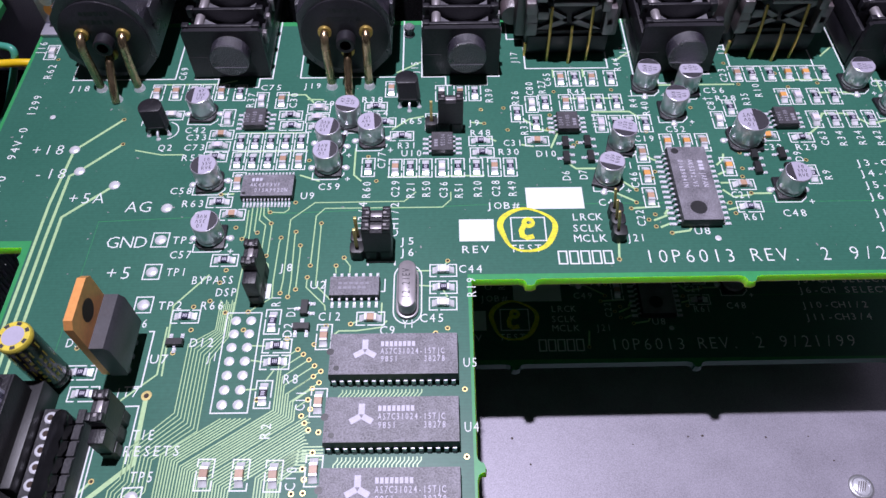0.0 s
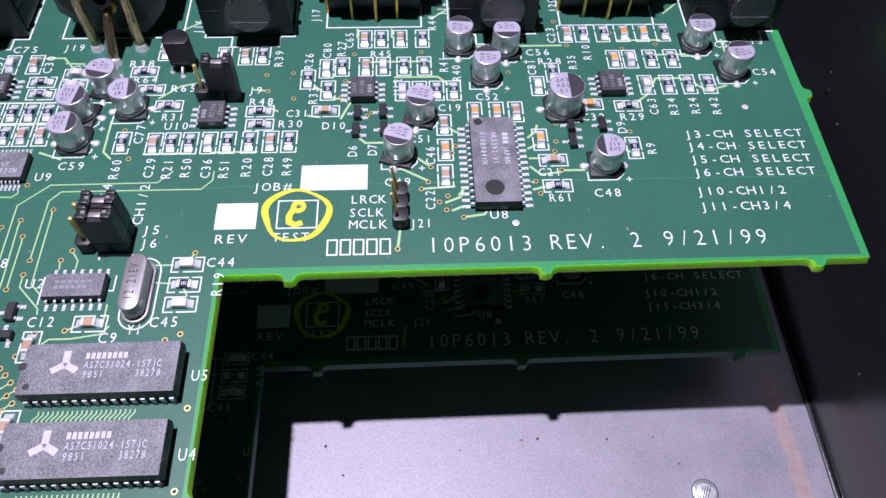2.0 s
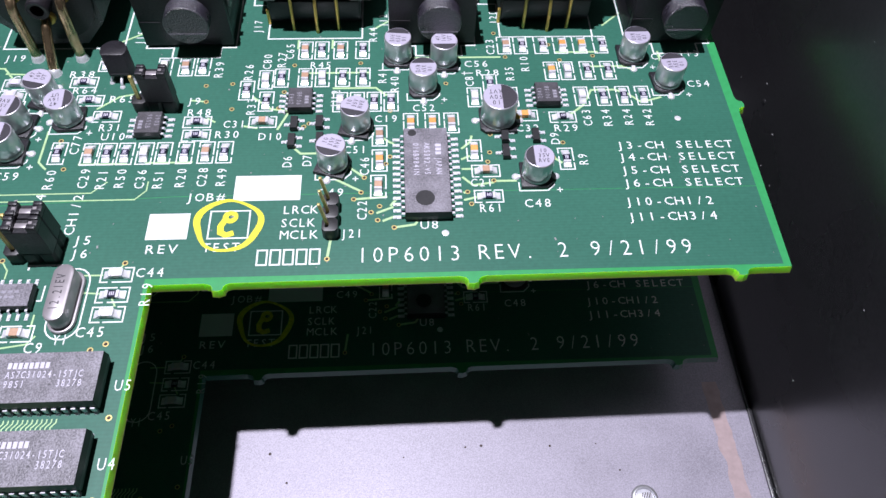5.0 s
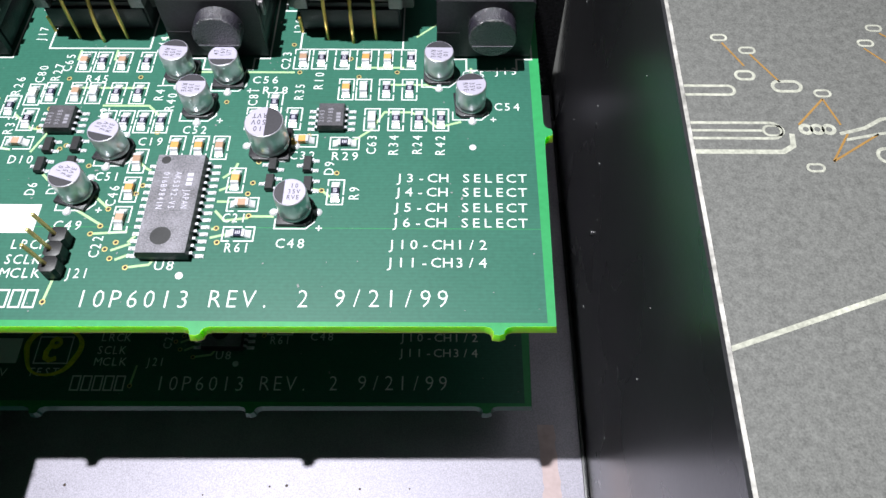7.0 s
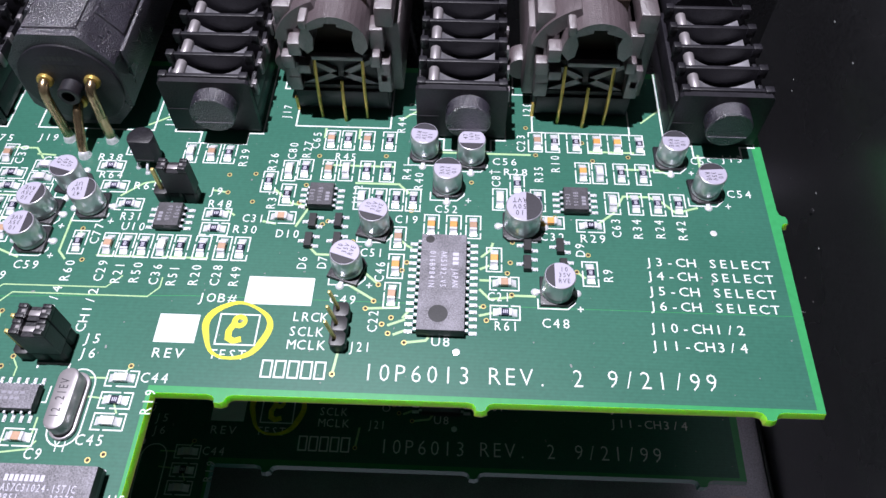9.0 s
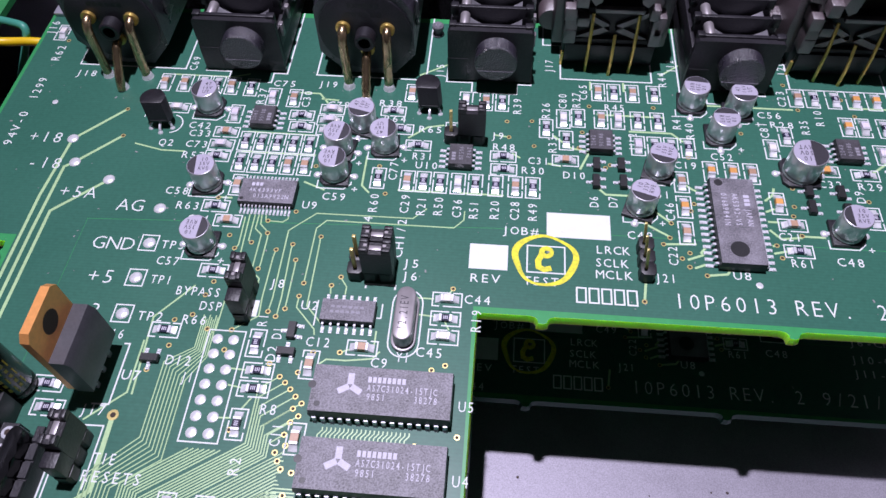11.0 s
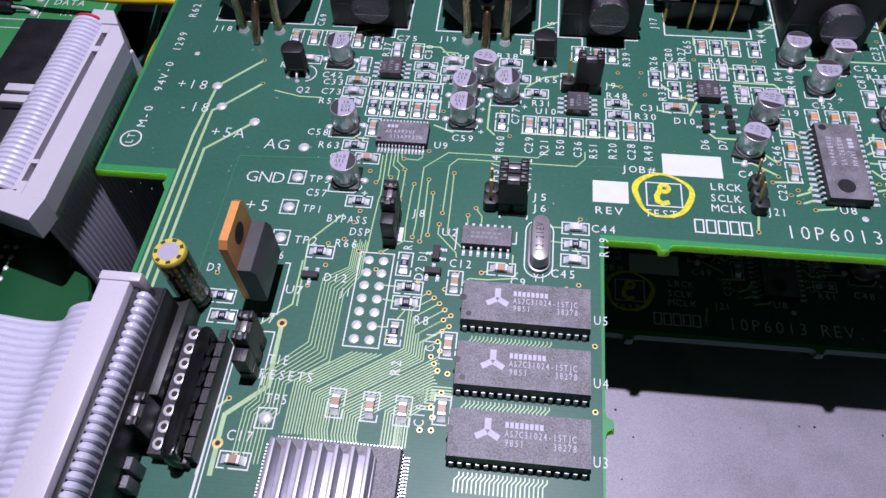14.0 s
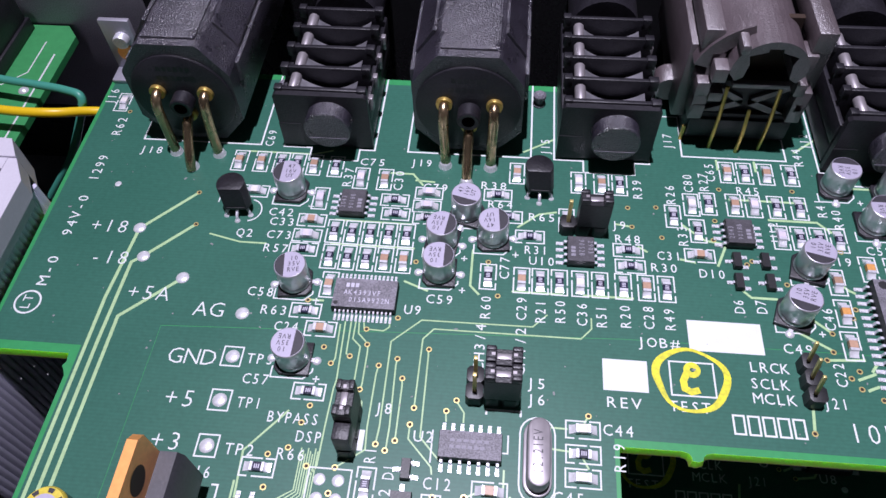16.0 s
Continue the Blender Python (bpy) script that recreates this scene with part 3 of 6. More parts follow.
for pts in ([(-10.6, 2.0), (-7.5, 2.0)], [(-10.2, -1.0), (-5.0, -1.4)], [(-6.0, -1.0), (-4.7, -3.5)], [(-21.0, -8.6), (-19.2, -7.7)], [(-16.0, -7.5), (-16.0, -4.5)], [(-25.2, -8.9), (-25.4, -9.8)], [(-4.6, 4.1), (-5.2, 3.0)], [(-34.6, -12.6), (-37.5, -12.5)], [(-34.8, -15.5), (-37.0, -15.2)], [(-35.3, -20.3), (-37.4, -20.4)], [(-33.0, -17.0), (-34.2, -19.0)], [(-24.0, -10.8), (-23.0, -9.9), (-20.0, -9.9), (-16.0, -9.3), (-15.0, -8.0)]):
    trace(pts, 0.26)

# plated holes
VIA_RING = to_mesh("via", ring(bmesh.new(), 0.26, 0.44, 0.03), VIA, False)
VIA_HOLE = to_mesh("via_hole", disc(bmesh.new(), 0.27, 0.028, 12), HOLE, False)
BIG_RING = to_mesh("via", ring(bmesh.new(), 0.42, 0.85, 0.03), VIA, False)
BIG_HOLE = to_mesh("via_hole", disc(bmesh.new(), 0.43, 0.028, 14), HOLE, False)


def via(x, y, big=False):
    o = link_mesh("via", BIG_RING if big else VIA_RING, board)
    o.location = (x * MM, y * MM, 0)
    link_mesh("hole", BIG_HOLE if big else VIA_HOLE, o)


for x, y in ((-70.7, 39.8), (-69.3, 33.0), (-48.2, -4.8), (-47.8, -9.3), (-45.6, -3.7), (-47.5, 19.9), (-43.5, 12.0), (-42.0, 9.4), (-39.4, 10.8), (-37.1, 5.6), (-37.1, 12.9), (-34.9, 9.6), (-32.3, 10.9), (-31.2, 7.8), (-27.8, 12.8), (-29.0, 3.4), (-33.7, -2.3), (-31.1, -1.6), (-32.3, -3.1), (-29.3, 0.9), (-24.4, 3.3), (-23.1, 5.0), (-37.6, 15.5), (-33.1, 17.8), (-31.5, 28.4), (-18.1, 22.9), (-19.9, 29.2), (-43.8, 2.6), (-42.6, -6.1), (-38.7, -6.0), (-44.5, 0.0), (-66.0, -12.3)):
    via(x, y)
for x, y in ((2.8, 42.0), (7.5, 42.4), (3.3, 38.0), (8.0, 36.1), (-4.6, 4.1), (26.4, 4.0), (18.6, 47.1), (17.1, 40.2), (21.2, 31.7), (34.7, 14.0), (33.3, 12.8), (34.4, 11.2), (31.6, 16.9), (31.1, 47.5), (32.1, 20.0), (30.4, 15.5), (37.1, 9.7), (49.5, 16.6), (50.0, 14.1), (53.9, 25.1), (53.4, 23.0), (54.1, 18.9), (54.3, 29.2), (36.5, 24.5), (35.8, 22.9), (26.9, 28.3), (36.6, 35.2), (22.1, 32.4), (16.4, 36.2), (47.1, 41.9)):
    via(x, y)
for x, y in ((-39.0, -9.5), (-31.5, -11.3), (-29.5, -13.3), (-28.5, -14.2), (-27.5, -15.2), (-26.5, -16.3), (-25.4, -17.3), (-26.5, -18.2), (-25.5, -19.3), (-26.5, -20.3), (-27.0, -22.2), (-26.5, -23.8), (-27.8, -24.9), (-27.2, -26.1), (-26.5, -27.2), (-24.9, -27.6), (-25.5, -30.8), (-26.8, -33.3), (-26.4, -34.9), (-28.1, -37.0), (-26.4, -36.9), (-26.9, -12.4), (-25.2, -8.9), (-21.1, -8.6), (-35.1, -22.1), (-8.2, -22.5), (-8.4, -34.1), (-2.2, -20.7), (-2.2, -31.7), (-57.9, -34.2)):
    via(x, y)
for x, y in ((58.8, 48.8), (75.8, 48.9), (69.2, 47.8), (67.5, 52.1), (67.0, 27.1), (64.9, 23.7), (57.1, 55.5), (61.8, 34.7), (-54.5, -43.0), (-6.8, -10.5), (-4.8, -9.6), (-89.6, 59.0), (-50.0, -13.5)):
    via(x, y)
via(-52.7, -20.9, True)
via(-57.7, -41.2, True)

# solder-filled pads: a low dome of tin
DOME = to_mesh("pad", lathe(bmesh.new(), [(1.08, 0.02), (1.0, 0.12), (0.7, 0.28), (0.25, 0.33)], 16), SOLDER)
DOT = to_mesh("pad", lathe(bmesh.new(), [(0.5, 0.02), (0.58, 0.06), (0.3, 0.1)], 16), SOLDER)


def pad(x, y, small=False):
    link_mesh("pad", DOT if small else DOME, board).location = (x * MM, y * MM, 0)


for x, y in ((-78.6, 31.6), (-76.1, 26.0), (-68.4, 22.4), (-57.2, 16.7), (-56.8, 9.4), (-56.9, 2.5), (-56.9, -4.2), (-51.5, -37.0)):
    pad(x, y)
for x, y in ((-85.6, 40.7), (45.4, 8.4), (88.9, 32.4)):
    pad(x, y, True)
RIVET = to_mesh("pad", lathe(bmesh.new(), [(0.86, 0.02), (0.82, 0.1), (0.6, 0.2), (0.2, 0.22)], 16), SOLDER)
for i in range(7):
    for x in (-40.5, -37.95):
        link_mesh("pad", RIVET, board).location = (x * MM, (-7.75 - 2.53 * i) * MM, 0)

# ---- white lettering and outlines on the board ----
def line(pts, w=0.22, closed=False, name="outline"):
    part(name, strip(bmesh.new(), pts, w, 0.03, closed), SILK, board, "", False)


def rect(x0, x1, y0, y1, w=0.22):
    line([(x0, y0), (x1, y0), (x1, y1), (x0, y1)], w, True)


def lettering(words, x, y, width, height=1.6, turn=0):
    words_on(board, words, x, y, width, height, SILK, 0.03, turn, "lettering", 0.0 if height < 2 else 0.012)


for words, x, y, w in (("+18", -87.1, 30.4, 6.6), ("-18", -84.8, 24.2, 6.5), ("+5A", -76.4, 18.0, 6.9), ("AG", -64.9, 15.8, 4.7), ("GND", -66.4, 7.7, 7.2), ("+5", -65.0, 1.1, 4.6), ("+3", -65.0, -5.2, 4.5)):
    lettering(words, x, y, w, 2.5)
for words, x, y, w in (("TP3", -54.6, 8.5, 4.1), ("TP1", -54.3, 1.6, 3.6), ("TP2", -54.3, -5.2, 4.2), ("C57", -54.4, 5.3, 3.9), ("C58", -57.3, 20.0, 4.2), ("R63", -54.5, 16.9, 4.2), ("Q2", -62.0, 31.1, 2.9), ("C33", -56.9, 33.8, 4.2), ("C73", -56.8, 31.1, 4.2), ("R57", -56.8, 28.4, 4.2), ("C42", -57.5, 35.8, 4.3), ("J18", -84.6, 48.8, 4.5), ("C24", -51.7, 14.2, 3.7), ("BYPASS", -49.5, -0.2, 7.4), ("DSP", -44.8, -2.8, 3.6), ("R66", -47.0, -5.4, 4.0), ("C16", -58.9, -8.6, 3.6)):
    lettering(words, x, y, w)
for words, x, y, w in (("C75", -43.7, 48.5, 4.5), ("J19", -34.9, 48.9, 4.0), ("C79", -31.9, 43.4, 4.3), ("R38", -22.0, 44.5, 4.5), ("R64", -20.6, 40.4, 4.3), ("R65", -13.7, 38.1, 4.5), ("R31", -14.2, 31.3, 3.8), ("U10", -13.4, 29.2, 4.1), ("C59", -29.1, 20.8, 4.2), ("U9", -32.3, 18.6, 2.7), ("J5", -13.5, 7.7, 3.0), ("J6", -13.4, 5.2, 2.9), ("J8", -34.7, 2.2, 2.7), ("U2", -28.6, -1.5, 2.9), ("C31", 7.0, 31.7, 3.8), ("D10", 13.4, 28.7, 4.0), ("R48", 0.4, 34.6, 4.2), ("R30", 5.8, 29.3, 4.2)):
    lettering(words, x, y, w)
for words, x, y, w in (("JOB#", 2.6, 15.7, 6.5), ("REV", -2.0, 5.7, 4.9), ("TEST", 6.7, 5.8, 5.7), ("LRCK", 18.8, 12.8, 5.7), ("SCLK", 18.6, 10.2, 5.5), ("MCLK", 18.7, 7.9, 6.0), ("J21", 28.3, 7.9, 3.6), ("C49", 24.4, 16.2, 4.3), ("C44", -2.6, 1.5, 4.2), ("R45", 21.6, 46.3, 3.9), ("C19", 33.9, 32.5, 4.0), ("C51", 28.5, 25.4, 3.9), ("R61", 51.3, 12.4, 3.8), ("C21", 50.2, 17.7, 3.7), ("U8", 41.4, 9.3, 3.0), ("C52", 40.8, 35.0, 4.0), ("C56", 50.9, 46.2, 4.5), ("R28", 52.9, 43.8, 4.4)):
    lettering(words, x, y, w)
for words, x, y, w in (("J13", 92.6, 48.5, 4.3), ("C54", 92.7, 40.3, 4.3), ("C48", 58.9, 13.2, 4.4), ("J3-CH SELECT", 76.2, 25.4, 21.0), ("J4-CH SELECT", 76.1, 22.7, 21.0), ("J5-CH SELECT", 76.0, 19.8, 21.0), ("J6-CH SELECT", 75.9, 17.0, 21.0), ("J10-CH1/2", 75.5, 13.1, 15.2), ("J11-CH3/4", 75.4, 10.0, 15.2), ("R29", 65.9, 29.7, 4.4), ("C32", 59.1, 29.8, 4.2), ("C55", 87.3, 47.7, 3.9), ("D12", -47.5, -12.5, 4.0), ("U7", -53.5, -15.3, 3.0), ("J1", -44.5, -15.2, 2.0), ("R8", -31.3, -19.4, 2.5), ("TIE", -53.4, -28.1, 3.4), ("RESETS", -54.2, -30.6, 8.7)):
    lettering(words, x, y, w)
for words, x, y, w in (("TP5", -52.3, -34.6, 3.5), ("D3", -68.0, -12.1, 2.4), ("C12", -26.6, -7.9, 3.8), ("Y1", -12.4, -9.5, 2.1), ("C45", -9.4, -8.4, 4.1), ("C9", -16.1, -10.7, 2.6), ("U5", -2.3, -16.8, 2.3), ("U4", -2.4, -27.8, 2.3), ("C17", -56.6, -40.6, 4.0), ("J17", -58.0, -21.0, 4.0), ("J9", -0.2, 37.4, 2.6), ("R3", -66.9, 38.0, 2.6), ("U3", -2.5, -40.1, 2.2)):
    lettering(words, x, y, w)
for words, x, y, w in (("10P6013", 31.0, 3.15, 16.5), ("REV.", 50.4, 3.25, 9.1), ("2", 63.0, 3.35, 1.9), ("9/21/99", 68.2, 3.45, 16.8)):
    lettering(words, x, y, w, 2.75)
# the maker's name stands as plain open bars
for i in range(5):
    rect(15.4 + 2.08 * i, 16.9 + 2.08 * i, 3.15, 5.85, 0.28)
for words, x, y, w in (("M-0", -89.9, 19.4, 5.8), ("94V-0", -89.7, 29.1, 8.9), ("1299", -89.6, 41.1, 6.2), ("R62", -89.4, 52.8, 4.6), ("J16", -93.6, 60.6, 4.4)):
    lettering(words, x, y, w, 1.75, 90)
for words, x, y, w in (("R37", -44.6, 43.3, 4.4), ("C30", -35.6, 43.2, 4.4), ("C77", -16.5, 26.2, 4.3), ("R60", -19.1, 18.7, 4.1), ("C29", -13.6, 18.9, 4.1), ("R21", -10.7, 18.6, 4.0), ("R50", -7.7, 18.8, 4.0), ("R39", 5.4, 44.1, 4.2), ("R26", 10.9, 43.3, 4.2), ("C80", 14.2, 46.2, 4.0), ("R27", 16.9, 46.6, 4.1), ("R33", 12.2, 34.7, 4.0), ("D6", 19.6, 22.6, 2.4), ("D7", 23.0, 22.8, 2.4), ("R51", -1.5, 18.5, 3.8), ("R20", 2.1, 18.7, 4.0), ("C28", 5.6, 18.8, 4.0), ("R49", 8.7, 18.8, 3.8)):
    lettering(words, x, y, w, 1.55, 90)
for words, x, y, w in (("C36", -4.4, 18.6, 4.0), ("R19", 0.2, -3.5, 4.0), ("J17", 11.5, 55.9, 3.9), ("C65", 18.3, 48.9, 4.1), ("R44", 34.2, 53.4, 4.1), ("U12", 27.4, 36.6, 4.0), ("C46", 32.9, 20.6, 3.9), ("C22", 32.6, 11.4, 3.8), ("R41", 36.0, 42.2, 3.9), ("R40", 38.3, 39.9, 4.0), ("C81", 52.3, 41.2, 3.9), ("R9", 70.8, 22.0, 2.5), ("C63", 73.0, 31.0, 3.9), ("R34", 76.6, 30.8, 4.1), ("R24", 80.5, 31.0, 3.9), ("R42", 84.3, 30.8, 4.1), ("R10", 63.1, 44.9, 4.0), ("C23", 56.9, 49.6, 4.2)):
    lettering(words, x, y, w, 1.55, 90)
for words, x, y, w in (("R35", 60.0, 42.5, 3.6), ("D9", 66.5, 26.8, 2.7), ("J20", 58.2, 58.0, 4.2), ("R1", -33.4, -5.0, 2.2), ("D1", -30.6, -7.0, 2.0), ("D2", -30.8, -10.9, 2.7), ("C11", -27.4, -24.0, 3.4), ("C10", -27.6, -36.5, 3.6), ("C69", -60.3, 52.0, 4.0), ("J15", -10.3, 53.0, 4.0), ("J12", 36.2, 57.5, 3.8), ("R2", -32.3, -28.6, 2.6), ("CH1/2", -13.6, 9.6, 8.0), ("CH3/4", -19.6, 9.8, 8.0)):
    lettering(words, x, y, w, 1.55, 90)
part("maker_mark", ring(bmesh.new(), 1.85, 2.15, 0.03, 32, -91.6, 16.2), SILK, board)
lettering("LT", -91.0, 14.9, 2.6, 1.5, 90)
for y in (9.4, 2.5, -4.2):
    rect(-58.3, -55.4, y - 1.55, y + 1.55)
rect(-52.9, -50.1, -38.6, -35.4)
for x0, x1, y0, y1 in ((-2.4, 4.0, 8.3, 13.3), (10.4, 21.5, 15.6, 20.8)):
    bm = flat(bmesh.new(), x0, x1, y0, y1, 0.03)
    part("blank_label_field", bm, SILK, board, "blank white printed field")
rect(7.2, 13.5, 8.3, 13.6, 0.25)
rect(-42.1, -36.3, -24.3, -6.2)
# round the rear connectors
for cx in (-73.5, -24.6):
    line([(cx - 11.0, 71), (cx - 11.0, 52.2), (cx + 11.0, 52.2), (cx + 11.0, 71)], 0.3)
for cx in (-49.9, -1.2, 44.9, 91.2):
    line([(cx - 8.3, 71), (cx - 8.3, 52.1), (cx - 3.2, 52.1), (cx - 3.2, 49.4), (cx + 5.6, 49.4), (cx + 5.6, 52.1), (cx + 8.3, 52.1), (cx + 8.3, 71)], 0.3)
for cx in (22.0, 67.3):
    line([(cx - 12.6, 71), (cx - 12.6, 64.2), (cx - 9.0, 64.2), (cx - 9.0, 54.4), (cx + 9.3, 54.4), (cx + 9.3, 71)], 0.3)
line([(-54.8, -9.4), (-53.9, -9.4), (-53.9, -19.3), (-56.5, -19.3)], 0.25)
line([(-59.6, -25.6), (-59.4, -50)], 0.4)
line([(-61.0, -25.0), (-58.9, -25.0), (-58.7, -50)], 0.22)
line(circle(2.3, 13, -61.2, 36.6, -80, 80), 0.22)
line([(-58.6, -22.6), (-53.5, -22.6), (-53.5, -31.8)], 0.22)
line([(-36.0, -3.4), (-36.0, -0.4)], 1.2)
# fine dust that has settled on the board
bm = bmesh.new()
for i in range(260):
    x, y = random.uniform(-94, 98), random.uniform(2, 69)
    s, a = random.choice((0.05, 0.07, 0.09, 0.14)), random.uniform(0, 3.14)
    k = random.choice((0.6, 0.8, 1.2, 2.0))
    u, v = Vector((math.cos(a), math.sin(a))) * s * k, Vector((-math.sin(a), math.cos(a))) * s
    bm.faces.new([bm.verts.new((x + p * u.x + q * v.x, y + p * u.y + q * v.y, 0.05)) for p, q in ((-1, -1), (1, -1), (1, 1), (-1, 1))])
tagged(part("dust", bm, DUST, board, "fine pale dust", False), "fine pale dust", kind="stuff")
# yellow inspection mark, drawn by hand
bm = bmesh.new()
N = 64
inner, outer = [], []
for i in range(N):
    a = 2 * math.pi * i / N
    wob = 0.18 * math.sin(3 * a + 0.6) + 0.12 * math.sin(5 * a)
    w = 0.40 + 0.16 * math.sin(2 * a + 2.2)
    r = 4.85 + wob
    inner.append(bm.verts.new((10.2 + 1.04 * (r - w) * math.cos(a), 10.9 + (r - w) * math.sin(a), 0.045)))
    outer.append(bm.verts.new((10.2 + 1.04 * (r + w) * math.cos(a), 10.9 + (r + w) * math.sin(a), 0.045)))
for i in range(N):
    bm.faces.new((inner[i], outer[i], outer[(i + 1) % N], inner[(i + 1) % N]))
part("marker_ring", bm, MARKER, board, "yellow hand-drawn marker ring")
bm = ring(bmesh.new(), 0.35, 1.25, 0.045, 20, 10.4, 12.4)
strip(bm, [(9.6, 11.9), (9.0, 10.6), (9.1, 9.4), (10.0, 8.9), (11.2, 9.3)], 1.0, 0.047)
part("marker_squiggle", bm, MARKER, board, "yellow marker squiggle")

# ---- components ----
MADE = []          # everything that the lower, identical board carries too


def keep(ob, x, y):
    MADE.append((ob, x, y))
    return ob


def bent_lead(bm, x0, x1, w, top, foot, thick=0.15):
    """A gull-wing lead along x from the body at x0 to its toe at x1."""
    d = 1 if x1 > x0 else -1
    xs = [x0, x0 + d * foot * 0.35, x0 + d * foot * 0.5, x1]
    zs = [top, top, 0.22, 0.22]
    for a in range(3):
        vs = []
        for x, z in ((xs[a], zs[a]), (xs[a + 1], zs[a + 1])):
            for y in (-w / 2, w / 2):
                for dz in (0, -thick if a != 1 else -thick * 1.6):
                    vs.append(bm.verts.new((x, y, z + dz)))
        for f in ((0, 2, 6, 4), (1, 5, 7, 3), (0, 4, 5, 1), (2, 3, 7, 6), (0, 1, 3, 2), (4, 6, 7, 5)):
            bm.faces.new([vs[i] for i in f])
    # solder under the toe
    xm, xe = xs[2] - d * 0.15, x1 + d * 0.45
    box(bm, min(xm, xe), max(xm, xe), -w * 0.72, w * 0.72, 0.02, 0.2, 0, 1)
    box(bm, min(x1 - d * 0.1, x1 + d * 0.3), max(x1 - d * 0.1, x1 + d * 0.3), -w * 0.6, w * 0.6, 0.18, 0.36, 0.06, 1)
    return bm


def chip_body(bm, lx, ly, z0, z1, draft=0.12, bev=0.06):
    """A moulded package: slightly tapered to top and bottom from its parting line."""
    zm = z0 + (z1 - z0) * 0.48
    rows = []
    for s, z in ((-draft, z0), (0, zm), (-draft, z1)):
        rows.append([bm.verts.new((x, y, z)) for x, y in ((-lx / 2 - s, -ly / 2 - s), (lx / 2 + s, -ly / 2 - s), (lx / 2 + s, ly / 2 + s), (-lx / 2 - s, ly / 2 + s))])
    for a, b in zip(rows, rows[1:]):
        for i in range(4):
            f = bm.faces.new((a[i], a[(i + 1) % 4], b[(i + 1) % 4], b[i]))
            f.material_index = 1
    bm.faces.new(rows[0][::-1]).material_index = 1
    top = bm.faces.new(rows[-1])
    top.material_index = 0
    return bm


LEADS = {}


def leaded_chip(name, label, x, y, lx, ly, h, pins, pitch, reach, lead_w, turn=0, rows_on="x", group="", z0=0.1, top=None):
    """A package with gull-wing leads on two sides; rows_on: the axis across which the leads reach."""
    t = thing(name, label, "chip", group, at=(x, y, 0), turn=turn)
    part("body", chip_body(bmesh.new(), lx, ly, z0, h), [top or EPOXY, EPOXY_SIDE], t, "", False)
    key = (reach, lead_w, h, z0)
    if key not in LEADS:
        LEADS[key] = to_mesh("lead", bent_lead(bmesh.new(), 0, reach, lead_w, (z0 + h) * 0.48, reach), [TIN, SOLDER], False)
    for s in (1, -1):
        for i in range(pins):
            o = link_mesh("lead", LEADS[key], t)
            k = (i - (pins - 1) / 2) * pitch
            if rows_on == "x":
                o.matrix_basis = place(s * (lx / 2 - 0.02), k, 0 if s > 0 else 180)
            else:
                o.matrix_basis = place(k, s * (ly / 2 - 0.02), 90 if s > 0 else -90)
    return t


def bars(parent, x0, y0, x1, y1, z, n, m, name="marking"):
    """A line of unreadable or protected print as plain bars."""
    bm = bmesh.new()
    for i in range(n):
        if abs(x1 - x0) > abs(y1 - y0):
            w = (x1 - x0) / n
            flat(bm, x0 + w * i, x0 + w * (i + 0.72), y0, y1, z)
        else:
            w = (y1 - y0) / n
            flat(bm, x0, x1, y0 + w * i, y0 + w * (i + 0.72), z)
    part(name, bm, m, parent, "", False)


# --- small two-terminal parts ---
def two_terminal(name, label, body_m, h, mark):
    """A chip resistor or capacitor along y, with tinned ends and solder fillets."""
    t = thing(name, label, name.split("_")[-1], "surface-mounted " + name.split("_")[-1] + "s on the board")
    part("body", box(bmesh.new(), -0.62, 0.62, -0.6, 0.6, 0.12, h, 0.05), body_m, t)
    for s in (1, -1):
        a, b = sorted((s * 0.58, s * 1.06))
        part("terminal", box(bmesh.new(), -0.65, 0.65, a, b, 0.05, h + 0.02, 0.06), TIN, t)
        bm = bmesh.new()
        y0, y1 = s * 1.04, s * 1.95
        vs = [bm.verts.new(p) for p in ((-0.66, y0, 0.02), (0.66, y0, 0.02), (0.72, y1, 0.02), (-0.72, y1, 0.02), (-0.6, y0, h * 0.72), (0.6, y0, h * 0.72), (0.62, s * 1.45, h * 0.30), (-0.62, s * 1.45, h * 0.30), (0.66, s * 1.9, 0.1), (-0.66, s * 1.9, 0.1))]
        for f in ((0, 1, 2, 3), (4, 5, 6, 7), (7, 6, 8, 9), (9, 8, 2, 3), (0, 1, 5, 4)):
            bm.faces.new([vs[i] for i in f])
        for f in ((1, 2, 8, 6, 5), (0, 3, 9, 7, 4)):
            bm.faces.new([vs[i] for i in f])
        part("solder_joint", bm, SOLDER, t)
    if mark:
        bm = bmesh.new()
        for k in range(3):
            flat(bm, -0.3, 0.3, -0.37 + 0.28 * k, -0.21 + 0.28 * k, h + 0.012)
        part("marking", bm, PRINT, t, "", False)
    return t


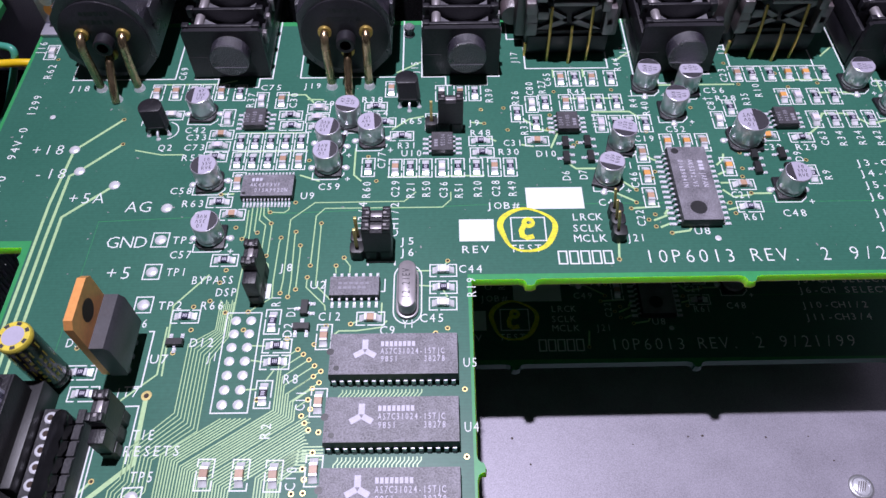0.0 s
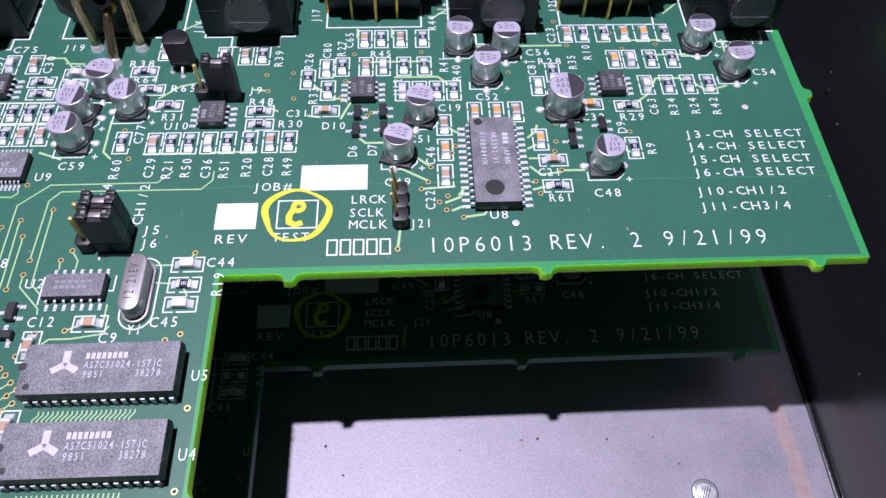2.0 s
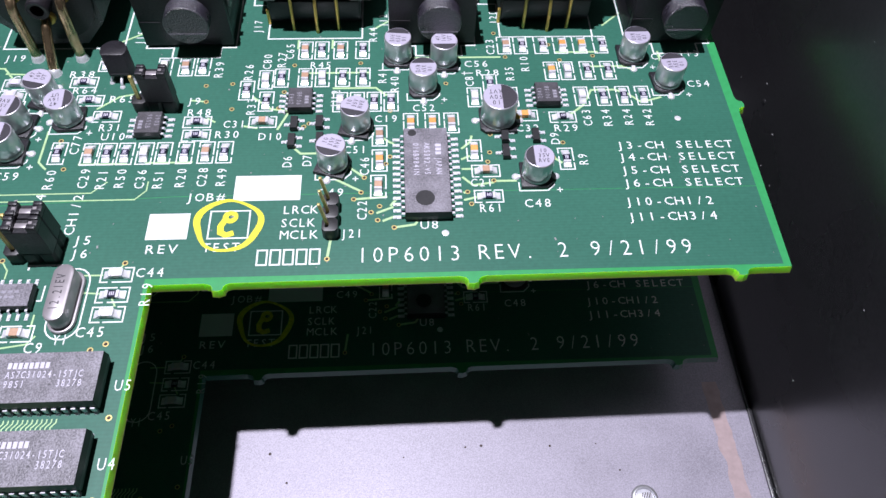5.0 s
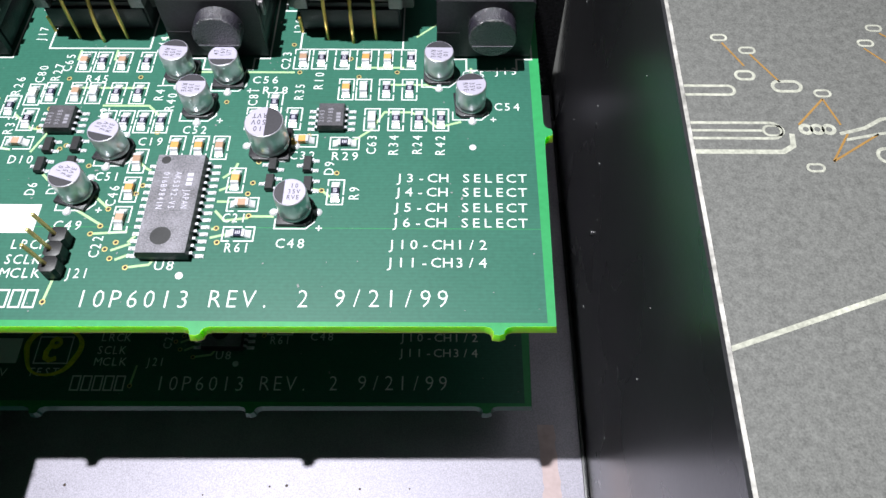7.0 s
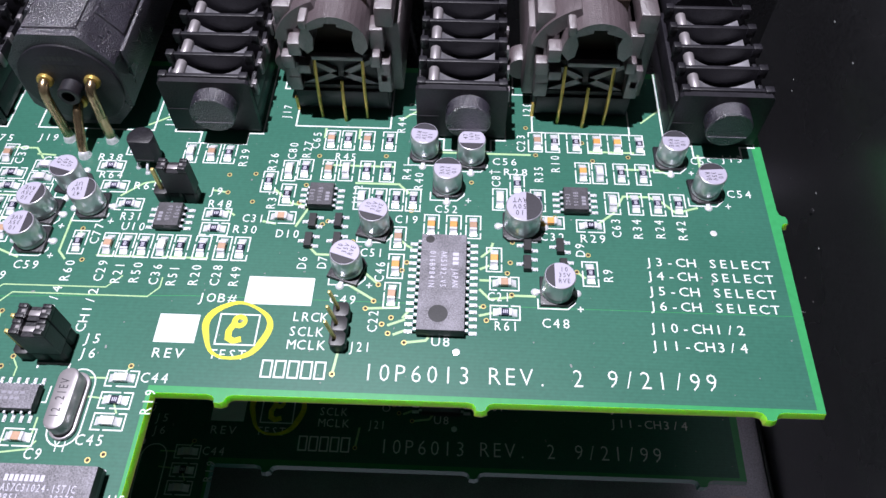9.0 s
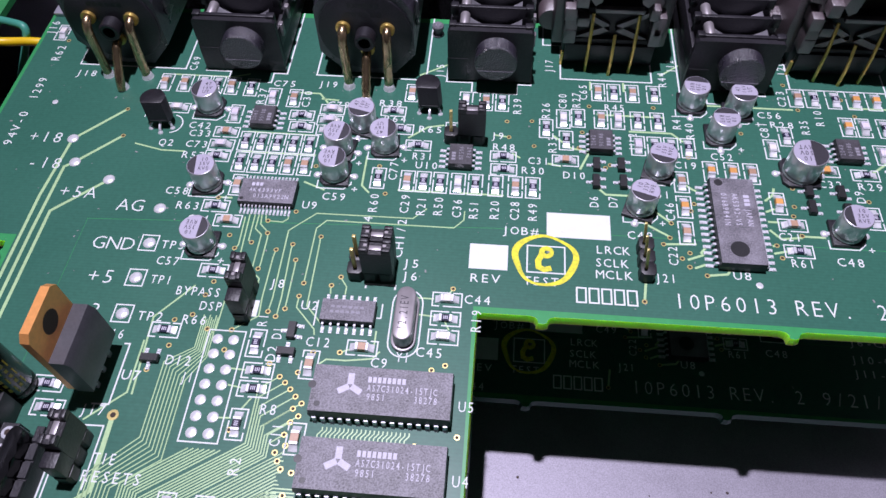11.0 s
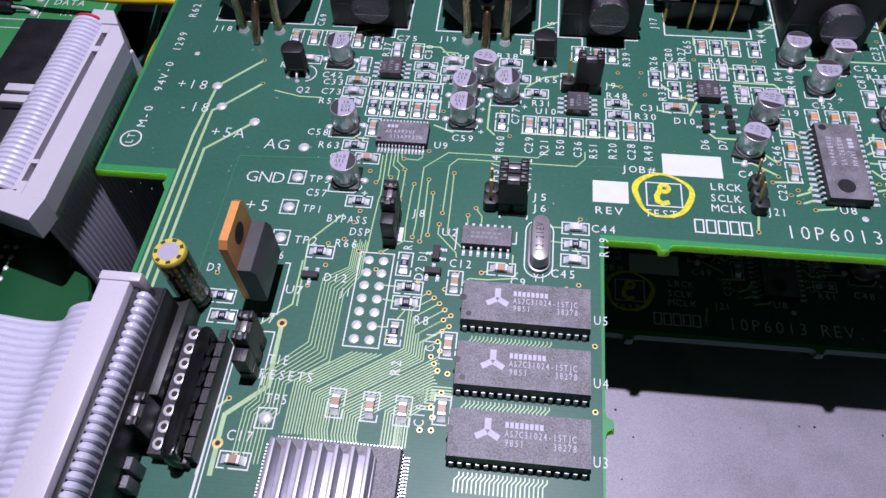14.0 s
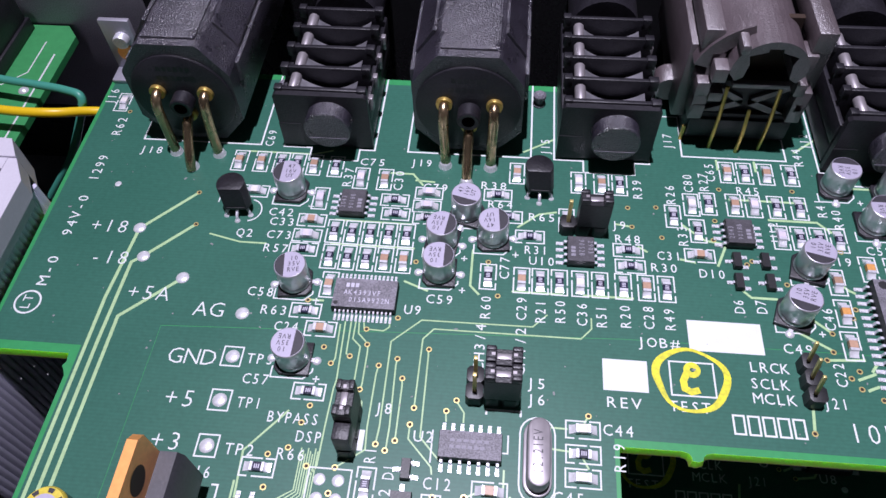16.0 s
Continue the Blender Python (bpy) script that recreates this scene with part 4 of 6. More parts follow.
PROTO = {
    "R": two_terminal("chip_resistor", "tiny dark blue chip resistor with tinned ends", RES, 0.55, True),
    "T": two_terminal("chip_capacitor", "tiny tan ceramic chip capacitor with tinned ends", TAN, 0.85, False),
    "O": two_terminal("chip_capacitor", "tiny orange-brown ceramic chip capacitor with tinned ends", ORANGE, 0.85, False),
    "L": two_terminal("film_capacitor", "tiny pale lilac film chip capacitor with tinned ends", LILAC, 0.95, False),
    "W": two_terminal("chip_capacitor", "tiny pale ceramic chip capacitor with tinned ends", PALE, 0.85, False),
}
used = set()
BRACKET = to_mesh("outline", strip(strip(bmesh.new(), [(-1.25, 0.9), (-1.25, 2.35), (1.25, 2.35), (1.25, -0.6)], 0.22, 0.03), [(1.25, -1.2), (1.25, -2.35), (-1.25, -2.35), (-1.25, 0.5)], 0.22, 0.03), SILK, False)


def small(kind, x, y, flat_turn=0):
    m = place(x, y, flat_turn + random.uniform(-1.5, 1.5))
    if kind in used:
        o = copy_thing(PROTO[kind], m)
    else:
        used.add(kind)
        o = PROTO[kind]
        o.matrix_basis = m
    keep(o, x, y)
    b = link_mesh("outline", BRACKET, board)
    b.matrix_basis = place(x, y, flat_turn + (180 if (round(x) % 2) else 0))


for kinds, y, xs in (("TTRRTR", 47.6, (-65.4, -61.4, -57.9, -54.9, -51.8, -47.9)), ("LT", 45.4, (-43.0, -38.8)), ("T", 48.4, (-15.9,)), ("L", 40.2, (-49.3,)), ("RRRRR", 33.5, (-45.7, -42.7, -39.65, -36.6, -33.6)), ("RRRTT", 28.4, (-45.6, -42.65, -39.6, -36.6, -33.5)), ("T", 23.0, (-44.7,)), ("R", 26.4, (-19.8,)), ("TRRWRRTR", 26.1, (-14.5, -11.6, -8.6, -5.4, -2.3, 1.3, 4.8, 7.9)), ("WTR", 47.0, (-5.3, -1.4, 1.7)), ("R", 38.6, (-7.4,))):
    for k, x in zip(kinds, xs):
        small(k, x, y)
for kinds, y, xs in (("R", 40.7, (10.2,)), ("W", 43.4, (13.5,)), ("R", 43.8, (16.4,)), ("R", 37.9, (14.0,)), ("TRTR", 51.1, (20.5, 23.6, 27.2, 31.4)), ("TLRR", 43.8, (20.8, 24.0, 27.8, 31.6)), ("LRRR", 37.5, (27.5, 30.6, 33.7, 36.8)), ("TRROOR", 52.0, (58.8, 62.0, 66.0, 69.8, 73.6, 77.7)), ("OLRR", 44.9, (67.2, 70.2, 74.1, 78.1)), ("LRRR", 38.2, (72.0, 76.0, 79.9, 83.6)), ("R", 38.3, (58.9,)), ("R", 41.7, (55.3,)), ("R", 23.4, (67.1,)), ("O", 25.6, (51.2,)), ("OOT", 32.1, (40.3, 44.2, 47.6)), ("T", 29.3, (34.7,)), ("O", 23.7, (34.7,)), ("T", 18.1, (34.5,)), ("W", 38.3, (52.2,)), ("W", 61.4, (-91.7,))):
    for k, x in zip(kinds, xs):
        small(k, x, y)
for k, x, y in (("W", -61.0, 40.8), ("R", -47.5, 18.0), ("T", -44.6, 15.0), ("R", -44.4, 4.7), ("R", -49.2, -6.7), ("R", -36.5, 40.9), ("R", -36.0, 37.9), ("L", -30.8, 42.8), ("L", -30.9, 39.9), ("R", -30.6, 37.4), ("R", -19.0, 43.2), ("R", -17.1, 38.6), ("R", -13.4, 34.7), ("T", -49.9, 35.4), ("L", -50.1, 32.2), ("R", -50.2, 29.4), ("R", 2.4, 33.1), ("R", 2.6, 30.0), ("T", 13.8, 32.9), ("W", -5.4, 2.0), ("R", -5.4, -1.5), ("W", -5.5, -4.8), ("R", 67.8, 33.1), ("O", 60.9, 33.6), ("T", 52.9, 21.0), ("R", 53.0, 15.6)):
    small(k, x, y, 90)
for k, x, y, a in (("R", -34.3, -8.0, 0), ("R", -33.0, -12.6, 90), ("R", -33.0, -15.6, 90), ("R", -34.2, -21.2, 0), ("T", -41.3, -34.0, 0), ("T", -36.0, -34.1, 0), ("T", -31.0, -34.3, 0), ("T", -25.1, -33.6, 0), ("T", -17.8, -7.6, 90), ("T", -25.4, -11.0, 0), ("T", -25.3, -22.7, 0), ("R", -64.1, -16.7, 90), ("R", -62.8, -20.4, 90), ("T", -54.6, -43.6, 90)):
    small(k, x, y, a)

# --- three-legged diodes ---
def sot(x, y, turn=0):
    t = thing("diode", "tiny black three-legged diode", "diode", "three-legged diodes on the board", at=(x, y, 0), turn=turn)
    part("body", chip_body(bmesh.new(), 2.9, 1.35, 0.1, 1.05, 0.1), [EPOXY_SIDE, EPOXY_SIDE], t, "", False)
    if "sot" not in LEADS:
        LEADS["sot"] = to_mesh("lead", bent_lead(bmesh.new(), 0, 0.65, 0.42, 0.5, 0.6), [TIN, SOLDER], False)
    for px, s in ((-0.95, -1), (0.95, -1), (0, 1)):
        link_mesh("lead", LEADS["sot"], t).matrix_basis = place(px, s * 0.66, 90 * s)
    keep(t, x, y)


for x, y, a in ((19.5, 32.0, 90), (24.0, 32.2, 90), (19.3, 28.0, 90), (24.2, 28.2, 90), (62.3, 28.4, 90), (62.7, 24.4, 90), (56.8, 28.5, 90), (56.7, 24.8, 90), (-49.9, -11.8, 180), (-29.1, -5.6, 90), (-29.3, -9.3, 0)):
    sot(x, y, a)

# --- eight-legged amplifier chips ---
for x, y, a in ((-43.3, 39.0, 0), (-5.3, 31.7, 180), (20.4, 37.1, 0), (65.4, 37.8, 0)):
    t = leaded_chip("amplifier_chip", "small black eight-legged amplifier chip", x, y, 4.4, 5.0, 1.75, 4, 1.27, 1.25, 0.42, 0, "x", "eight-legged chips on the board", 0.1, EPOXY_DARK)
    words_on(t, "2903" if a else "2043", -1.1 if not a else 1.1, -1.7 if not a else 1.7, 2.6, 0.8, PRINT_DIM, 1.77, 90 if not a else -90)
    words_on(t, "9052B" if a else "9018B", 0.3 if not a else -0.3, -1.8 if not a else 1.8, 3.2, 0.8, PRINT_DIM, 1.77, 90 if not a else -90)
    bars(t, 0.9 if not a else -1.6, -1.5, 1.6 if not a else -0.9, 0.6, 1.77, 3, PRINT_DIM)
    keep(t, x, y)

# --- the large converter chip ---
t = leaded_chip("converter_chip", "long black twenty-eight-legged converter chip, printed white", 42.75, 19.85, 7.6, 18.1, 2.35, 14, 1.27, 1.45, 0.42, 0, "x")
part("pin_one_dimple", lathe(bmesh.new(), [(0.75, 2.352), (0.6, 2.358), (0.1, 2.36)], 18, 0, -2.3, 7.9), EPOXY_SIDE, t)
part("mould_mark", disc(bmesh.new(), 1.55, 2.36, 26, -0.45, -6.05), EPOXY_SIDE, t, "smooth dark round mould mark")
bars(t, 1.55, 3.0, 2.5, 5.6, 2.37, 3, PRINT)
words_on(t, "JAPAN", 1.55, 2.4, 3.6, 0.95, PRINT, 2.37, -90)
words_on(t, "AK5392-VS", -0.35, 5.6, 6.9, 0.95, PRINT, 2.37, -90)
words_on(t, "016B9841N", -2.2, 5.6, 6.9, 0.95, PRINT, 2.37, -90)
keep(t, 42.75, 19.85)

# --- the fine-pitch converter ---
t = leaded_chip("converter_chip", "flat black fine-pitch converter chip, printed white", -38.5, 20.9, 10.0, 5.4, 1.55, 14, 0.66, 1.15, 0.26, 0, "y")
bars(t, -3.1, 1.0, -0.9, 1.75, 1.57, 3, PRINT)
words_on(t, "AK4393VF", -3.3, -0.35, 5.8, 0.85, PRINT, 1.57)
words_on(t, "015A9922N", -2.4, -1.65, 6.3, 0.85, PRINT, 1.57)
part("pin_one_dimple", disc(bmesh.new(), 0.35, 1.565, 14, -4.3, -1.9), EPOXY_SIDE, t)

# --- the fourteen-legged logic chip ---
t = leaded_chip("logic_chip", "black fourteen-legged logic chip", -20.7, -2.0, 8.7, 4.0, 1.7, 7, 1.27, 1.05, 0.34, 0, "y")
bars(t, -2.8, 0.3, 2.8, 0.75, 1.72, 6, PRINT_DIM)
bars(t, -2.8, -0.6, 2.2, -0.15, 1.72, 6, PRINT_DIM)
line([(-26.0, 0.4), (-26.0, -4.3)], 0.22)
line([(-15.6, 0.4), (-15.6, -2.2), (-16.3, -2.2)], 0.22)

# --- memory chips with folded leads ---
JLEAD = bmesh.new()
box(JLEAD, -0.33, 0.33, -0.18, 0.14, 0.55, 1.65, 0.05)
box(JLEAD, -0.25, 0.25, -0.12, 0.3, 0.18, 0.6, 0.05)
lathe(JLEAD, [(0.42, 0.02), (0.36, 0.14), (0.2, 0.2)], 10)
JLEAD = to_mesh("lead", JLEAD, TIN, False)


def memory_chip(y):
    t = thing("memory_chip", "black memory chip with folded leads, printed white", "chip", "memory chips on the board", at=(-13.45, y, 0))
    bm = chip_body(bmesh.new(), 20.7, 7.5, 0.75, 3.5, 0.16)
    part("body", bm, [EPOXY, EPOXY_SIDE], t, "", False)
    for s in (1, -1):
        for i in range(16):
            o = link_mesh("lead", JLEAD, t)
            o.matrix_basis = place((i - 7.5) * 1.27, s * 3.83, 0 if s < 0 else 180)
    bm = bmesh.new()
    for a in (90, 210, 330):
        c, s = math.cos(radians(a)), math.sin(radians(a))
        strip(bm, [(-4.6 + 0.2 * c, 0.55 + 0.2 * s), (-4.6 + 1.95 * c, 0.55 + 1.95 * s)], 0.95, 3.52 + a * 1e-5)
    part("maker_mark", bm, PRINT, t, "pale three-armed mark", False)
    bars(t, -2.1, 1.25, 3.6, 2.15, 3.52, 8, PRINT)
    words_on(t, "AS7C31024-15TJC", -2.1, -0.1, 10.2, 1.0, PRINT, 3.52)
    words_on(t, "9851", -2.1, -1.45, 2.8, 1.0, PRINT, 3.52)
    words_on(t, "38278", 4.8, -1.45, 3.4, 1.0, PRINT, 3.52)
    part("pin_one_dimple", disc(bmesh.new(), 0.45, 3.515, 16, -9.0, -2.5), EPOXY_SIDE, t)
    part("end_notch", disc(bmesh.new(), 0.6, 3.512, 16, -10.15, 0.4), EPOXY_SIDE, t)


for y in (-15.95, -26.95, -37.95):
    memory_chip(y)

# --- aluminium can capacitors ---
def can_capacitor(x, y, turn, lines, r=2.5, h=5.4):
    b = r + 0.15
    t = thing("can_capacitor", "silver aluminium can capacitor on a black foot, dark segment on top", "capacitor", "can capacitors on the board", at=(x, y, 0), turn=turn)
    key = ("can", r)
    if key not in LEADS:
        bm = prism(bmesh.new(), [(-b, -b), (b - 0.9, -b), (b, -b + 0.9), (b, b - 0.9), (b - 0.9, b), (-b, b)], 0.1, 0.75, bevel=0.1)
        lathe(bm, [(r + 0.02, 0.7), (r + 0.02, 0.95)], 24)
        can = lathe(bmesh.new(), [(r - 0.08, 0.85), (r, 0.95), (r, 1.15), (r - 0.22, 1.45), (r, 1.75), (r, h - 0.22), (r - 0.05, h - 0.08), (r - 0.16, h)], 32)
        cap = bmesh.new()
        disc(cap, r - 0.15, h + 0.012, 32)
        seg = bmesh.new()
        half = 68 if r < 3 else 84
        pts = circle(r - 0.2, 18, 0, 0, 180 - half, 180 + half)
        seg.faces.new([seg.verts.new((px, py, h + 0.022)) for px, py in pts])
        tab = box(bmesh.new(), -0.35, 0.35, 0, 1.3, 0.03, 0.3, 0.05)
        lathe(tab, [(0.7, 0.02), (0.6, 0.2), (0.25, 0.36)], 12, 0, 0, 1.0)
        LEADS[key] = (to_mesh("foot", bm, BLACK), to_mesh("can", can, CAN), to_mesh("top", cap, CAN_TOP, False), to_mesh("polarity_segment", seg, INK, False), to_mesh("terminal", tab, SOLDER))
    foot, can, cap, seg, tab = LEADS[key]
    link_mesh("foot", foot, t)
    c = link_mesh("can", can, t)
    link_mesh("top", cap, c)
    link_mesh("polarity_segment", seg, c)
    for s in (90, -90):
        link_mesh("terminal", tab, t).matrix_basis = place((b - 0.25) * (1 if s < 0 else -1), 0, s)
    s = r / 2.5
    for i, wd in enumerate(lines):
        w = 0.62 * len(wd) * s
        words_on(c, wd, 0.62 * s - w / 2, (0.75 - 1.05 * i) * s, w, 0.78 * s, INK, h + 0.03)
    keep(t, x, y)


RVE, UT = ("10", "35V", "RVE"), ("47", "16V", "UT")
for x, y, a, wd in ((-54.4, 41.2, 0, UT), (-50.0, 22.8, 8, RVE), (-47.5, 9.6, 180, RVE), (-24.1, 38.7, 75, UT), (-27.6, 32.5, 172, RVE), (-19.4, 33.8, 185, UT), (-27.5, 26.4, 180, RVE), (38.3, 48.6, -95, RVE), (46.9, 47.4, 90, UT), (42.8, 40.7, -90, RVE), (30.6, 31.3, 75, RVE), (26.8, 22.7, 72, RVE), (61.3, 19.6, 0, RVE), (83.2, 48.5, -90, RVE), (88.6, 41.2, -85, RVE)):
    can_capacitor(x, y, a, wd)
    b = 3.0
    line([(x - b, y - 1.2), (x - b, y - b), (x + b * 0.6, y - b), (x + b, y - b * 0.6), (x + b, y - 1.2)])
    line([(x + b + 0.3, y - b + 0.1), (x + b + 1.3, y - b + 0.1)], 0.2)
    line([(x + b + 0.8, y - b - 0.4), (x + b + 0.8, y - b + 0.6)], 0.2)
can_capacitor(55.9, 32.5, 180, ("10", "50V", "RVT"), 3.1, 6.0)
t = thing("reworked_joint", "amber flux and tin on a reworked joint", "solder", at=(58.6, 33.6, 0))
bm = lathe(bmesh.new(), [(0.9, 0.02), (0.8, 0.3), (0.4, 0.75), (0.15, 0.9)], 12)
lathe(bm, [(0.6, 0.02), (0.5, 0.5), (0.2, 0.7)], 10, 0, 1.0, -0.6)
part("flux", bm, GOLD, t)

# --- crystal ---
t = thing("crystal", "stadium-shaped steel crystal can on its flange", "crystal", at=(-11.6, -2.7, 0))


def stadium(rx, half, n=10):
    return circle(rx, n, 0, half, 0, 180) + circle(rx, n, 0, -half, 180, 360)


part("flange", prism(bmesh.new(), stadium(1.95, 3.3), 0.15, 0.75, bevel=0.15), STEEL, t)
part("can", prism(bmesh.new(), stadium(1.55, 3.2), 0.7, 3.6, bevel=0.35), STEEL, t)
words_on(t, "12.21EV", 0.5, -3.1, 6.0, 1.3, INK, 3.615, 90)
line([(xx - 11.6, yy - 2.7) for xx, yy in stadium(2.4, 3.6)], 0.22, True)

# --- pin headers and jumpers ---
def header(x, y, cols, rows, pin_h, label, turn=0, tilt=0, short_front=False):
    t = thing("pin_header", label, "pin header", at=(x, y, 0), turn=turn)
    for c in range(cols):
        for r in range(rows):
            px, py = (c - (cols - 1) / 2) * 2.54, (r - (rows - 1) / 2) * 2.54
            bm = prism(bmesh.new(), [(px - 1.25, py - 0.8), (px - 0.8, py - 1.25), (px + 0.8, py - 1.25), (px + 1.25, py - 0.8), (px + 1.25, py + 0.8), (px + 0.8, py + 1.25), (px - 0.8, py + 1.25), (px - 1.25, py + 0.8)], 0.05, 2.5, bevel=0.05)
            part("housing", bm, EPOXY_SIDE, t)
            q = 0.22 if tilt else 0.28
            bm = prism(bmesh.new(), [(px - q, py - q), (px + q, py - q), (px + q, py + q), (px - q, py + q)], 0.1, 4.5 if short_front and r == 0 else pin_h, bevel=0.1)
            if tilt:
                for v in bm.verts:
                    if v.co.z > 2.5:
                        v.co.x += (v.co.z - 2.5) * tilt
            part("pin", bm, VIA, t)
    return t


def jumper(x, y, along, z=2.6, h=6.7, skirt=0.0):
    t = thing("jumper", "small black plastic jumper with an open top", "jumper", "jumpers on the pin headers", at=(x, y, z), turn=0 if along == "x" else 90)
    bm = bmesh.new()
    box(bm, -2.5, 2.5, -1.22, 1.22, 0, h - 1.1, 0.09)
    for s in (-1, 1):
        box(bm, min(s * 2.5, s * 1.05), max(s * 2.5, s * 1.05), -1.22, 1.22, h - 1.15, h - 0.25, 0.14)
        for q in (-1, 1):
            box(bm, min(s * 2.45, s * 1.15), max(s * 2.45, s * 1.15), min(q * 1.18, q * 0.5), max(q * 1.18, q * 0.5), h - 0.3, h, 0.1)
    if skirt:
        box(bm, -2.45 - skirt, -2.4, -1.15, 1.15, 0, 4.2, 0.15)
    part("shell", bm, BLACK, t)
    for k in (-1.5, 1.5):
        part("contact", box(bmesh.new(), k - 0.3, k + 0.3, -0.26, 0.26, h - 0.6, h - 0.2, 0.05), STEEL, t)
    part("bridge", box(bmesh.new(), -1.0, 1.0, -0.45, 0.45, h - 1.2, h - 0.85, 0.1), STEEL, t, "dull contact bridge")


header(-18.1, 6.9, 3, 2, 7.7, "black six-pin header carrying two jumpers")
jumper(-16.8, 8.2, "x")
jumper(-16.8, 5.6, "x")
line([(-14.0, 3.2), (-14.0, 4.0), (-18.8, 4.0), (-18.8, 3.2)], 0.3)
header(-4.9, 36.6, 3, 1, 7.7, "black three-pin header carrying a jumper")
jumper(-3.6, 36.6, "x")
header(-37.4, -0.9, 1, 3, 7.7, "black three-pin header carrying a jumper", short_front=True)
jumper(-37.4, 0.4, "y", skirt=2.5)
header(-55.6, -27.4, 1, 3, 7.7, "black three-pin header carrying a jumper", short_front=True)
jumper(-55.6, -26.1, "y", skirt=2.5)
header(-67.6, -40.2, 1, 2, 7.7, "black two-pin header carrying a jumper")
jumper(-67.6, -40.2, "y")
header(26.9, 11.4, 1, 3, 7.8, "black three-pin header with bare leaning gold pins", 0, -0.22)

# --- transistors ---
def transistor(x, y, turn=0):
    t = thing("transistor", "black half-round transistor leaning on three bent legs", "transistor", "half-round transistors on the board", at=(x, y, 0), turn=turn)
    bm = prism(bmesh.new(), circle(2.35, 17, 0, 0.4, -38, 218), 1.7, 5.9, bevel=0.12)
    for v in bm.verts:
        v.co.y += (v.co.z - 1.7) * 0.22
        v.co.x += (v.co.z - 1.7) * -0.10
    part("body", bm, BLACK, t)
    part("flat_face", prism(bmesh.new(), [(-1.5, 1.8), (1.5, 1.8), (1.5, 2.2), (-1.5, 2.2)], -1.1, -0.6, "y"), EPOXY_SIDE, t)
    for k in (-1.27, 0, 1.27):
        part("leg", tube(bmesh.new(), [(k, 0.2, 2.0), (k * 1.1, -0.1, 1.5), (k * 1.5, -0.7 - 0.9 * (k == 0), 0.8), (k * 1.6, -0.9 - 1.2 * (k == 0), 0.05)], 0.26, 8, 3), TIN, t)
        part("solder_joint", lathe(bmesh.new(), [(0.5, 0.02), (0.4, 0.2), (0.15, 0.4)], 12, 0, k * 1.6, -0.9 - 1.2 * (k == 0)), SOLDER, t)


transistor(-62.6, 36.3, 4)
transistor(-12.0, 44.0, 0)

# --- upright regulator ---
t = thing("voltage_regulator", "upright black regulator with a bright copper tab", "regulator", at=(-57.4, -14.0, 0))
bm = prism(bmesh.new(), [(-4.6, 3.2), (4.6, 3.2), (4.6, 17.6), (3.6, 18.6), (-3.6, 18.6), (-4.6, 17.6)], -1.55, -0.25, "x")
part("tab", bm, COPPER, t, "copper tab with a round hole")
bm = disc(bmesh.new(), 1.8, 0, 22)
bmesh.ops.rotate(bm, verts=bm.verts, cent=(0, 0, 0), matrix=Matrix.Rotation(radians(90), 3, "Y"))
bmesh.ops.translate(bm, verts=bm.verts, vec=(-0.22, 0.0, 15.4))
part("tab_hole", bm, HOLE, t)
bm = prism(bmesh.new(), [(-0.25, 3.0), (2.3, 3.0), (2.6, 3.6), (2.6, 11.2), (1.9, 12.2), (-0.25, 12.2)], -4.7, 4.7, "y")
part("body", bm, REG_EPOXY, t)
for k in (-2.54, 0, 2.54):
    part("leg", box(bmesh.new(), 0.8, 1.3, k - 0.4, k + 0.4, 0.02, 3.2, 0.06), TIN, t)

# --- tall radial capacitor ---
t = thing("tall_capacitor", "tall black sleeved capacitor with gold print and a yellow rim", "capacitor", at=(-67.9, -17.6, 0))
part("sleeve", lathe(bmesh.new(), [(2.45, 0.6), (2.62, 0.9), (2.62, 1.6), (2.45, 2.0), (2.6, 2.4), (2.6, 13.7)], 32), SLEEVE, t)
part("rim", lathe(bmesh.new(), [(2.61, 13.6), (2.61, 14.1), (2.4, 14.45), (1.6, 14.5)], 32), GOLD_INK, t, "yellow sleeve rim")
part("vent", disc(bmesh.new(), 1.62, 14.52, 28), CAN_TOP, t, "scored aluminium vent")
for k, a in enumerate((-60, -25, 200)):
    bm = bmesh.new()
    for j in range(5 if k else 7):
        z0 = 3.6 + j * 1.45
        p = [(2.63 * math.cos(radians(a + d)), 2.63 * math.sin(radians(a + d))) for d in (-5, 0, 5)]
        for q in range(2):
            bm.faces.new([bm.verts.new(v) for v in ((*p[q], z0), (*p[q + 1], z0), (*p[q + 1], z0 + 0.85), (*p[q], z0 + 0.85))])
    part("marking", bm, GOLD_INK, t)
for k in range(7):
    a = 20 + k * 51
    part("rim_mark", ring(bmesh.new(), 1.75, 2.3, 14.5, 4, 0, 0, a, a + 20), INK, t, "dark print on the rim")
for k, a in enumerate((-100, -78, -42, -8)):
    bm = bmesh.new()
    for j in range(4):
        z0 = 3.0 + j * 2.6 + 0.6 * (k % 2)
        p = [(2.63 * math.cos(radians(a + d)), 2.63 * math.sin(radians(a + d))) for d in (-2.5, 2.5)]
        bm.faces.new([bm.verts.new(v) for v in ((*p[0], z0), (*p[1], z0), (*p[1], z0 + 1.7), (*p[0], z0 + 1.7))])
    part("marking", bm, GOLD_INK, t)
part("bung", lathe(bmesh.new(), [(2.2, 0.05), (2.3, 0.7)], 24), BLACK, t)

